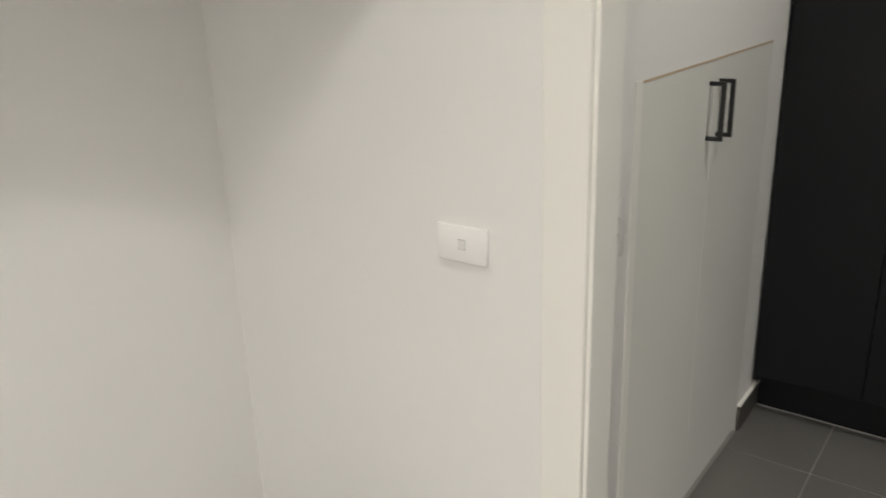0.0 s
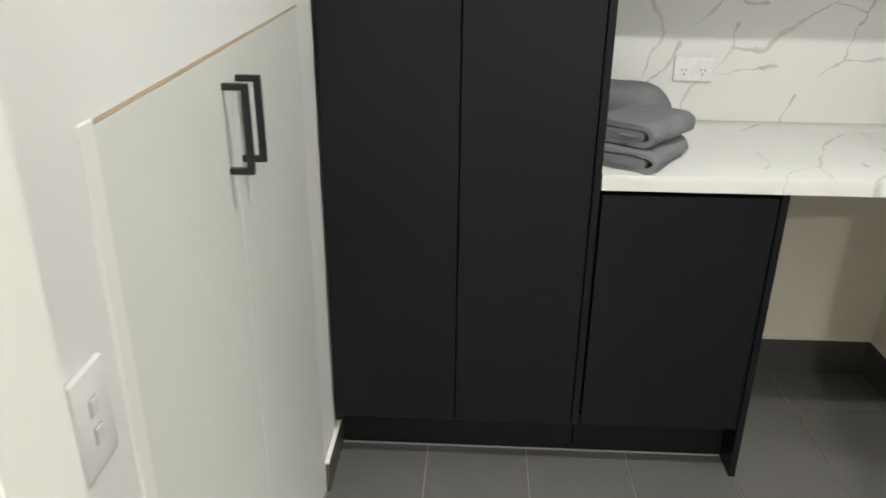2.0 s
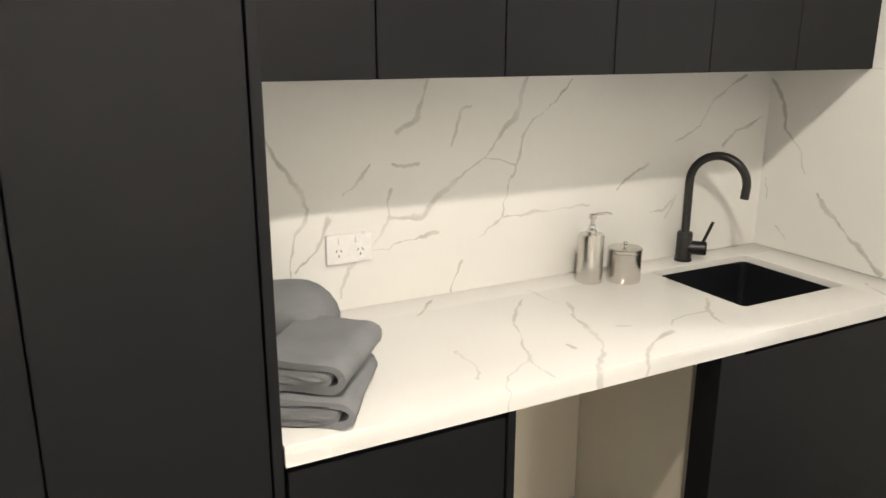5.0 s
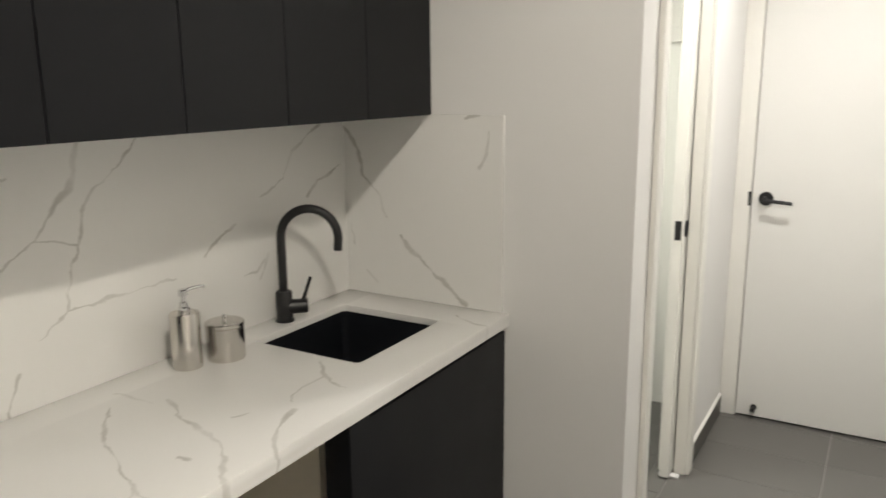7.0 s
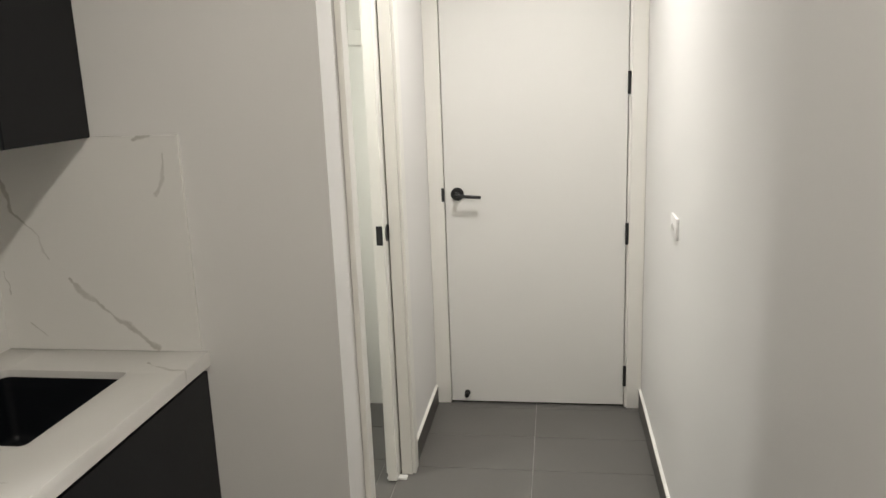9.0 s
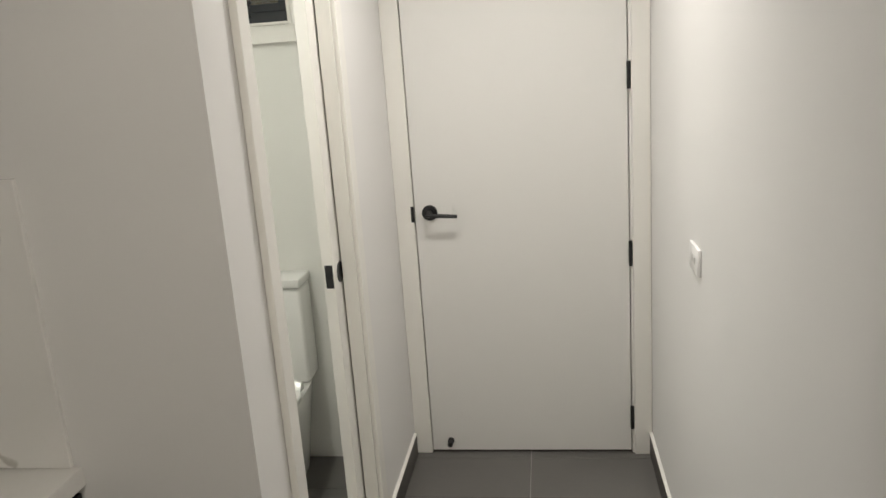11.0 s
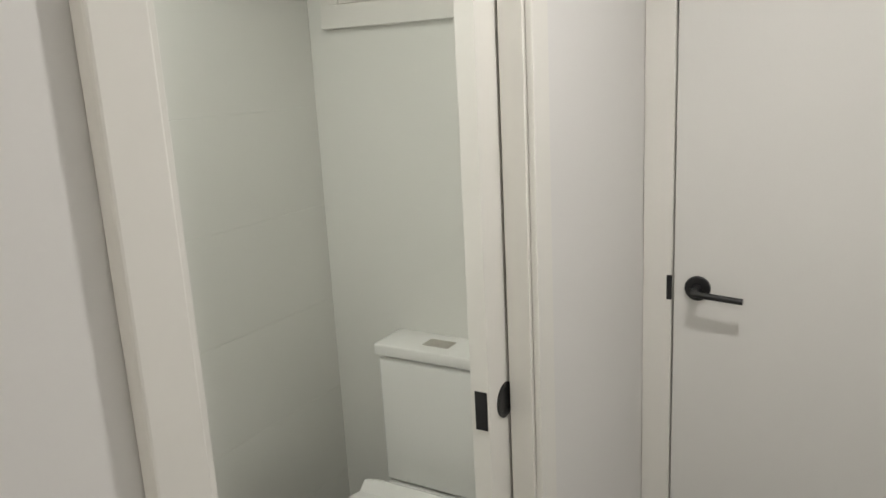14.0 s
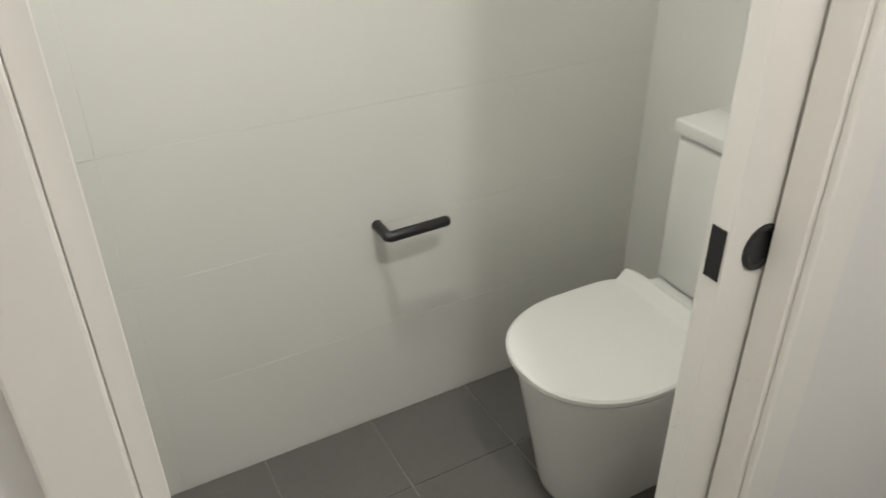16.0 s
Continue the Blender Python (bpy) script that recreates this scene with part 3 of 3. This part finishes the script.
part("body", turned([(0.046, 0.0), (0.047, 0.002), (0.047, 0.084), (0.046, 0.085)], (1.812, -0.136, 0.9005), segments=48), STEEL, jar, smooth=True)
lid = part("lid", turned([(0.0475, 0.0), (0.048, 0.001), (0.048, 0.008), (0.046, 0.010), (0.01, 0.012)], (1.812, -0.136, 0.986), segments=48), STEEL, jar, smooth=True)
part("knob", turned([(0.004, 0), (0.0035, 0.005), (0.0065, 0.010), (0.006, 0.015), (0.002, 0.017)], (1.812, -0.136, 0.997)), CHROME, lid, smooth=True)

tap = thing("sink_tap", (2.112, -0.070, 0.90), "matt black gooseneck mixer tap behind the sink", "tap")
tx, ty = 2.114, -0.060
part("base", turned([(0.027, 0), (0.027, 0.004), (0.0235, 0.006), (0.0235, 0.085), (0.020, 0.090), (0.014, 0.091)], (tx, ty, 0.9005)), BLACK_METAL, tap, smooth=True)
dx, dy = math.cos(radians(-62)), math.sin(radians(-62))
R = 0.082
neck = [(tx, ty, 0.985), (tx, ty, 1.05), (tx, ty, 1.147)]
for i in range(1, 20):
    a = math.pi * (i / 20) * 1.06
    neck.append((tx + dx * R * (1 - math.cos(a)), ty + dy * R * (1 - math.cos(a)), 1.147 + R * math.sin(a)))
neck.append((neck[-1][0] - dx * 0.003, neck[-1][1] - dy * 0.003, neck[-1][2] - 0.035))
part("spout", tube(neck, 0.0125, 20), BLACK_METAL, tap, smooth=True)
part("mixer", tube([(tx, ty, 0.942), (tx + 0.034, ty - 0.036, 0.942), (tx + 0.043, ty - 0.046, 0.942), (tx + 0.045, ty - 0.048, 0.942)], [0.0215, 0.0215, 0.0215, 0.0185], 24), BLACK_METAL, tap, smooth=True)
part("lever", tube([(tx + 0.036, ty - 0.038, 0.955), (tx + 0.044, ty - 0.045, 0.985), (tx + 0.055, ty - 0.055, 1.026)], [0.0055, 0.005, 0.0048], 12), BLACK_METAL, tap, smooth=True)

# ---- towels ----
def towel_fold(length, width, low, high, thick, seed):
    """A thick cloth bent in a U: two flat layers and a round fold, open at the back."""
    r = (high - low) / 2
    line = [(-width / 2 + (width - r) * k / 8, low) for k in range(9)]
    line += [(width / 2 - r + r * math.sin(math.pi * k / 8), (low + high) / 2 - r * math.cos(math.pi * k / 8)) for k in range(1, 8)]
    line += [(width / 2 - r - (width - r) * k / 8, high) for k in range(9)]
    outer, inner = [], []
    for k, (u, h) in enumerate(line):
        a, b = line[max(0, k - 1)], line[min(len(line) - 1, k + 1)]
        du, dh = b[0] - a[0], b[1] - a[1]
        n = math.hypot(du, dh)
        nu, nh = dh / n, -du / n
        outer.append((u + nu * thick / 2, h + nh * thick / 2))
        inner.append((u - nu * thick / 2, h - nh * thick / 2))
    ring = outer + inner[::-1]
    secs = []
    for i in range(23):
        s = i / 22
        end = min(1.0, (1 - abs(2 * s - 1)) * 9) ** 0.5
        sec = []
        for u, h in ring:
            x = (s - 0.5) * length
            w = noise.noise((x * 7 + seed, u * 7, h * 20)) + 0.4 * noise.noise((x * 23, u * 23 + seed, h * 30))
            sec.append((x + 0.012 * noise.noise((u * 14, h * 40, seed)), u + 0.005 * w, h * (0.90 + 0.10 * end) + 0.0060 * w * min(1, h / 0.02)))
        secs.append(sec)
    return loft(secs)


def folded_towel(cx, cy, z, length, width, height, turn, label, seed, slump=0.0):
    """A towel folded twice, so that its end shows one fold inside another."""
    ob = thing("folded_towel", (cx, cy, z), label, "towel", "grey towels on the bench")
    th = height / 4.3
    for nm, low, high, w, sh in (("outer_fold", th * 0.5, height - th * 0.5, width, 0.0), ("inner_fold", th * 1.62, height - th * 1.62, width * 0.84, -0.012)):
        bm = towel_fold(length, w, low, high, th, seed + sh * 100)
        bmesh.ops.translate(bm, vec=(0, sh, 0), verts=bm.verts[:])
        for v in bm.verts:
            v.co.z *= 1 - slump * max(0.0, v.co.y / (width / 2)) ** 2 - 0.4 * slump * (2 * v.co.x / length) ** 2
        bmesh.ops.rotate(bm, cent=(0, 0, 0), matrix=Matrix.Rotation(radians(turn + 180), 3, "Z"), verts=bm.verts[:])
        bmesh.ops.translate(bm, vec=(cx, cy, z), verts=bm.verts[:])
        part(nm, bm, TOWEL, ob, smooth=True)
    return ob


folded_towel(0.818, -0.452, 0.9005, 0.235, 0.155, 0.056, 57, "grey folded bath towel at the bottom of a stack", 1.3)
folded_towel(0.820, -0.440, 0.959, 0.225, 0.158, 0.060, 50, "thick grey folded bath towel lying on another towel", 5.1)
folded_towel(0.808, -0.225, 0.9005, 0.200, 0.195, 0.148, 66, "plump grey towel folded behind the stack", 9.4, 0.10)

# ---- corridor: end door ----
door = thing("door_1", (DOOR_X, -1.39, 0), "closed white flush door with black handle and hinges", "door", kind="structure")
part("leaf", box(DOOR_X, DOOR_X + 0.038, DY0 + 0.0042, DY1 - 0.0042, 0.010, DZ - 0.003, 0.0012, 1), DOOR_PAINT, door)
bm = box(DOOR_X + 0.040, DOOR_X + 0.11, DY0 - 0.0195, DY0 + 0.012, 0, DZ + 0.0195)
part("stop", bm, TRIM, door)
part("stop", box(DOOR_X + 0.040, DOOR_X + 0.11, DY1 - 0.012, DY1 + 0.0195, 0, DZ + 0.0195), TRIM, door)
part("jamb", box(DOOR_X - 0.004, DOOR_X + 0.040, DY0 - 0.0195, DY0, 0, DZ, 0.001, 1), TRIM, door)
part("jamb", box(DOOR_X - 0.004, DOOR_X + 0.040, DY1, DY1 + 0.0195, 0, DZ, 0.001, 1), TRIM, door)
part("head", box(DOOR_X - 0.004, DOOR_X + 0.040, DY0 - 0.0195, DY1 + 0.0195, DZ, DZ + 0.0195, 0.001, 1), TRIM, door)
part("architrave", box(DOOR_X - 0.020, DOOR_X - 0.0005, RIGHT_Y + 0.001, DY0 - 0.008, 0, DZ + 0.012, 0.003, 2), TRIM, door)
part("architrave", box(DOOR_X - 0.0075, DOOR_X - 0.0042, DY1 + 0.0012, LEFT_Y - 0.001, 0, DZ + 0.012, 0.001, 1), TRIM, door)
part("architrave", box(DOOR_X - 0.020, DOOR_X - 0.0005, RIGHT_Y + 0.001, LEFT_Y - 0.001, DZ + 0.0125, DZ + 0.085, 0.003, 2), TRIM, door)
for z in (0.16, 0.857, 1.536, 2.215):
    hinge = part("hinge", tube([(DOOR_X - 0.006, DY0, z - 0.05), (DOOR_X - 0.006, DY0, z + 0.05)], 0.0075, 14), BLACK_METAL, door, "black butt hinge", smooth=True)
    for k in range(1, 5):
        part("knuckle", turned([(0.0079, -0.0006), (0.0079, 0.0006)], (DOOR_X - 0.006, DY0, z - 0.05 + 0.02 * k), segments=14), DARK_SLOT, hinge)
handle = part("handle", turned([(0.031, 0.0), (0.031, -0.007), (0.029, -0.009), (0.012, -0.0092), (0.0115, -0.045), (0.004, -0.048)], (DOOR_X, -1.066, 1.051), "x", 40), BLACK_METAL, door, "black lever handle on a round rose", smooth=True)
part("lever", tube([(DOOR_X - 0.047, -1.060, 1.050), (DOOR_X - 0.050, -1.09, 1.047), (DOOR_X - 0.050, -1.180, 1.041)], [0.0085, 0.008, 0.0075], 16), BLACK_METAL, handle, smooth=True)
part("strike", box(DOOR_X - 0.009, DOOR_X - 0.004, DY1 - 0.001, DY1 + 0.012, 1.016, 1.080, 0.001, 1), BLACK_METAL, door, "black strike plate lip")
part("door_catch", turned([(0.014, 0), (0.014, -0.006), (0.008, -0.008), (0.008, -0.030), (0.011, -0.032), (0.011, -0.042), (0.006, -0.044)], (DOOR_X, -1.085, 0.055), "x", 24), BLACK_METAL, door, "black magnetic door catch", smooth=True)

# ---- sliding door to the toilet room ----
slide = thing("door_2", (3.43, LEFT_Y, 0), "white sliding pocket door pushed mostly into the wall", "door", kind="structure")
leaf = part("leaf", box(3.390, 4.12, LEFT_Y + 0.046, LEFT_Y + 0.082, 0.008, HEAD, 0.0012, 1), TRIM, slide)
part("latch_plate", box(3.3885, 3.3903, LEFT_Y + 0.050, LEFT_Y + 0.074, 0.984, 1.057, 0.0004, 1), BLACK_METAL, leaf, "black latch plate")
part("finger_pull", turned([(0.033, 0.0), (0.033, -0.002), (0.031, -0.003), (0.024, -0.003), (0.022, -0.001)], (3.452, LEFT_Y + 0.046, 1.02), "y", 32), BLACK_METAL, leaf, "round black flush pull", smooth=True)
part("jamb", box(OX0 - 0.0195, OX0, LEFT_Y - 0.030, LEFT_Y + 0.104, 0, HEAD, 0.001, 1), TRIM, slide)
part("jamb", box(OX1 - 0.030, OX1 - 0.0005, LEFT_Y - 0.004, LEFT_Y + 0.040, 0, HEAD, 0.001, 1), TRIM, slide)
part("jamb", box(OX1 - 0.030, OX1 - 0.0005, LEFT_Y + 0.087, LEFT_Y + 0.104, 0, HEAD, 0.001, 1), TRIM, slide)
part("head", box(OX0 + 0.0005, OX1 - 0.0305, LEFT_Y - 0.004, LEFT_Y + 0.030, HEAD, HEAD + 0.0195, 0.001, 1), TRIM, slide)
part("architrave", box(OX0 - 0.075, OX0 - 0.0198, LEFT_Y - 0.048, LEFT_Y - 0.0305, 0, HEAD + 0.08, 0.003, 2), TRIM, slide)
part("architrave", box(OX1 - 0.022, OX1 + 0.045, LEFT_Y - 0.018, LEFT_Y - 0.0045, 0, HEAD + 0.08, 0.003, 2), TRIM, slide)
part("architrave", box(OX0 - 0.012, OX1 - 0.022, LEFT_Y - 0.018, LEFT_Y - 0.0045, HEAD + 0.012, HEAD + 0.08, 0.003, 2), TRIM, slide)
part("guide", box(3.415, 3.445, LEFT_Y + 0.012, LEFT_Y + 0.092, 0.0005, 0.007), PLASTIC, slide)

# ---- toilet room ----
toilet = thing("toilet", (3.8, -0.375, 0), "white close-coupled toilet with closed lid below the window", "toilet")
TY = -0.375


def pan_outline(front, back, half, z, n=48):
    """A D-shaped outline, round at the front and straight at the back."""
    ring, front = [], front - 0.006
    depth = min(half * 1.12, (back - front) * 0.6)
    for i in range(n):
        a = 2 * math.pi * i / n
        c, s = math.cos(a), math.sin(a)
        if c < 0:
            x = front + depth + c * depth
            y = TY + (abs(s) ** 0.86) * (1 if s > 0 else -1) * half
        else:
            x = front + depth + (abs(c) ** 0.35) * (back - front - depth)
            y = TY + (abs(s) ** 0.35) * (1 if s > 0 else -1) * half
        ring.append((x, y, z))
    return ring


part("pan", loft([pan_outline(3.565, 4.136, 0.118, 0.0005), pan_outline(3.560, 4.136, 0.122, 0.02), pan_outline(3.535, 4.136, 0.140, 0.15), pan_outline(3.505, 4.136, 0.165, 0.30), pan_outline(3.490, 4.136, 0.178, 0.375), pan_outline(3.489, 4.136, 0.179, 0.396), pan_outline(3.496, 4.136, 0.173, 0.400)]), CERAMIC, toilet, smooth=True)
part("seat", loft([pan_outline(3.476, 3.905, 0.190, 0.4030), pan_outline(3.471, 3.905, 0.195, 0.4055), pan_outline(3.471, 3.905, 0.195, 0.411), pan_outline(3.476, 3.905, 0.190, 0.4135)]), SEAT_PLASTIC, toilet, smooth=True)
part("lid", loft([pan_outline(3.472, 3.900, 0.194, 0.4170), pan_outline(3.466, 3.900, 0.199, 0.4195), pan_outline(3.466, 3.900, 0.199, 0.429), pan_outline(3.472, 3.898, 0.193, 0.434), pan_outline(3.52, 3.880, 0.155, 0.4365)]), SEAT_PLASTIC, toilet, smooth=True)
secs = []
for i in range(21):
    y = TY - 0.180 + 0.36 * i / 20
    k = 1 - 0.25 * (abs(2 * i / 20 - 1) ** 6)
    ring = []
    for x, z in ((3.862, 0.434), (3.878, 0.446), (3.888, 0.462), (3.895, 0.467), (3.904, 0.464), (3.910, 0.452), (3.915, 0.42), (3.875, 0.42)):
        ring.append((x, y, 0.42 + (z - 0.42) * k))
    secs.append(ring)
part("hinge_cover", loft(secs), SEAT_PLASTIC, toilet, smooth=True)
cist = part("cistern", box(3.998, 4.136, TY - 0.178, TY + 0.178, 0.405, 0.803, 0.014, 4), CERAMIC, toilet, smooth=True)
part("cistern_neck", box(4.030, 4.135, TY - 0.150, TY + 0.150, 0.8032, 0.8088), CERAMIC, toilet)
part("cistern_lid", box(3.990, 4.137, TY - 0.182, TY + 0.184, 0.809, 0.844, 0.006, 3), CERAMIC, toilet, smooth=True)
part("flush_button", box(4.035, 4.085, TY - 0.042, TY + 0.042, 0.844, 0.8475, 0.001, 2), STEEL, toilet, "brushed rectangular flush button")

holder = thing("toilet_roll_holder", (3.40, BACK_Y, 0.62), "empty black toilet roll holder on the tiled wall", "toilet roll holder")
part("post", turned([(0.0135, 0), (0.0135, -0.004), (0.0132, -0.005), (0.0132, -0.066), (0.010, -0.070)], (3.327, BACK_Y, 0.614), "y", 28), BLACK_METAL, holder, smooth=True)
part("bar", tube([(3.320, BACK_Y - 0.066, 0.614), (3.332, BACK_Y - 0.068, 0.614), (3.480, BACK_Y - 0.068, 0.616), (3.487, BACK_Y - 0.068, 0.616)], [0.010, 0.0135, 0.0135, 0.010], 20), BLACK_METAL, holder, smooth=True)

window = thing("window_1", (4.25, -0.3, WZ0), "small dark aluminium awning window with white timber surround", "window", kind="structure")
for nm, b in (("architrave", (WIN_X - 0.018, WIN_X - 0.0005, WY0 - 0.066, WY1 + 0.066, WZ0 - 0.066, WZ0 - 0.001)), ("architrave", (WIN_X - 0.018, WIN_X - 0.0005, WY0 - 0.066, WY1 + 0.066, WZ1 + 0.001, WZ1 + 0.066)), ("architrave", (WIN_X - 0.018, WIN_X - 0.0005, WY1 + 0.001, WY1 + 0.066, WZ0 - 0.0005, WZ1 + 0.0005)), ("architrave", (WIN_X - 0.018, WIN_X - 0.0005, WY0 - 0.066, WY0 - 0.001, WZ0 - 0.0005, WZ1 + 0.0005)), ("sill", (WIN_X - 0.016, 4.225, WY0 + 0.001, WY1 - 0.001, WZ0 + 0.0005, WZ0 + 0.012)), ("reveal", (WIN_X - 0.012, 4.225, WY1 - 0.013, WY1 - 0.001, WZ0 + 0.0125, WZ1 - 0.001)), ("reveal", (WIN_X - 0.012, 4.225, WY0 + 0.001, WY0 + 0.013, WZ0 + 0.0125, WZ1 - 0.001))):
    part(nm, box(*b, 0.0015, 1), TRIM, window)
fy0, fy1, fz0, fz1 = WY0 + 0.014, WY1 - 0.014, WZ0 + 0.013, WZ1 - 0.002
bm = box(4.225, 4.275, fy0, fy1, fz0, fz0 + 0.045, 0.002, 1)
box(4.225, 4.275, fy0, fy1, fz1 - 0.045, fz1, 0.002, 1, bm=bm)
box(4.225, 4.275, fy0, fy0 + 0.035, fz0 + 0.045, fz1 - 0.045, 0.002, 1, bm=bm)
box(4.225, 4.275, fy1 - 0.035, fy1, fz0 + 0.045, fz1 - 0.045, 0.002, 1, bm=bm)
part("frame", bm, ALUMINIUM, window)
gy0, gy1, gz0, gz1 = fy0 + 0.036, fy1 - 0.036, fz0 + 0.046, fz1 - 0.046
bm = box(4.238, 4.268, gy0, gy1, gz0, gz0 + 0.030, 0.002, 1)
box(4.238, 4.268, gy0, gy1, gz1 - 0.03, gz1, 0.002, 1, bm=bm)
box(4.238, 4.268, gy0, gy0 + 0.03, gz0 + 0.03, gz1 - 0.03, 0.002, 1, bm=bm)
box(4.238, 4.268, gy1 - 0.03, gy1, gz0 + 0.03, gz1 - 0.03, 0.002, 1, bm=bm)
sash = part("sash", bm, ALUMINIUM, window)
pane = part("pane", box(4.252, 4.256, gy0 + 0.0305, gy1 - 0.0305, gz0 + 0.0305, gz1 - 0.0305), glass_mat, sash)
pane.visible_shadow = False
part("winder", tube([(4.222, -0.40, fz0 + 0.03), (4.205, -0.40, fz0 + 0.045), (4.20, -0.415, fz0 + 0.075), (4.20, -0.425, fz0 + 0.085)], [0.011, 0.008, 0.006, 0.008], 12), BLACK_METAL, sash, "black window winder", smooth=True)

# neighbour's brick wall outside
brick_wall = tagged(mesh_object("neighbour_brick_wall", box(5.055, 5.25, -1.8, 1.4, -0.15, 4.2), MORTAR), "tan brick wall of the neighbouring house", "brick wall", kind="structure")
me = bpy.data.meshes.new("brick")
bm = box(-0.055, 0.0, -0.115, 0.115, -0.038, 0.038, 0.003, 1)
bm.to_mesh(me)
bm.free()
me.materials.append(BRICK)
for row in range(14):
    for col in range(7):
        z = 1.72 + row * 0.086
        if z > 3.1:
            continue
        b = new("brick", me)
        b.location = (5.050, -1.05 + col * 0.24 + (0.12 if row % 2 else 0), z)
        b.parent = brick_wall

# ---- ceiling lights ----
# The fourth fitting houses the added hall fill lamp.
for lx, ly in DOWNLIGHTS_AND_FILL:
    lamp = thing("downlight", (lx, ly, H), "white recessed round ceiling downlight, unseen, lit", "downlight", "ceiling downlights")
    part("ring", turned([(0.052, 0), (0.052, -0.004), (0.045, -0.006), (0.042, -0.002), (0.042, 0)], (lx, ly, H - 0.0005), segments=32), PLASTIC, lamp, smooth=True)
    part("diffuser", turned([(0.040, 0.0), (0.040, -0.0015)], (lx, ly, H - 0.0008), segments=32), lens_mat, lamp)

# ---- tiles ----
def tile_mesh(w, d, mat, th=0.006, bev=0.0012):
    me = bpy.data.meshes.new("tile")
    bm = box(-w / 2, w / 2, -d / 2, d / 2, -th, 0, bev, 1)
    bm.to_mesh(me)
    bm.free()
    me.materials.append(mat)
    return me


def tile_field(parent, x0, x1, y0, y1, ox, oy, w, d, mat, put, gap=0.003, bev=0.0012):
    """Tiles of w by d on the grid through (ox, oy), cut at the edges of the field."""
    cache = {}
    i0, i1 = math.floor((x0 - ox) / w), math.ceil((x1 - ox) / w)
    j0, j1 = math.floor((y0 - oy) / d), math.ceil((y1 - oy) / d)
    for i in range(i0, i1):
        for j in range(j0, j1):
            a, b = max(x0, ox + i * w), min(x1, ox + (i + 1) * w)
            c, e = max(y0, oy + j * d), min(y1, oy + (j + 1) * d)
            if b - a < 0.02 or e - c < 0.02:
                continue
            key = (round(b - a, 4), round(e - c, 4))
            if key not in cache:
                cache[key] = tile_mesh(key[0] - gap, key[1] - gap, mat, bev=bev)
            t = new("tile", cache[key])
            t.matrix_basis = put((a + b) / 2, (c + e) / 2)
            t.parent = parent


tile_field(floor, 0.0, END_X, RIGHT_Y, 0.0, -0.028, -0.84, 0.2965, 0.600, FLOOR_TILE, lambda u, v: pose(u, v, 0))
tile_field(floor, END_X, 4.3, RIGHT_Y, LEFT_Y + 0.05, -0.028, -1.425, 0.2965, 0.600, FLOOR_TILE, lambda u, v: pose(u, v, 0))
tile_field(floor, END_X + 0.13, WIN_X, LEFT_Y + 0.05, BACK_Y + 0.004, 2.968, -0.20, 0.304, 0.600, FLOOR_TILE, lambda u, v: pose(u, v, 0))
tile_field(floor, -1.0, 2.5, -5.1, RIGHT_Y, 0.27, -2.04, 0.2965, 0.600, FLOOR_TILE, lambda u, v: pose(u, v, 0))
back = bpy.data.objects["wall_toilet_back"]
tile_field(back, END_X + 0.14, WIN_X, 0.0, H, 2.76, 0.008, 1.400, 0.303, WHITE_TILE, lambda u, v: pose(u, BACK_Y, v, 90, 0, 0), gap=0.0014, bev=0.0004)
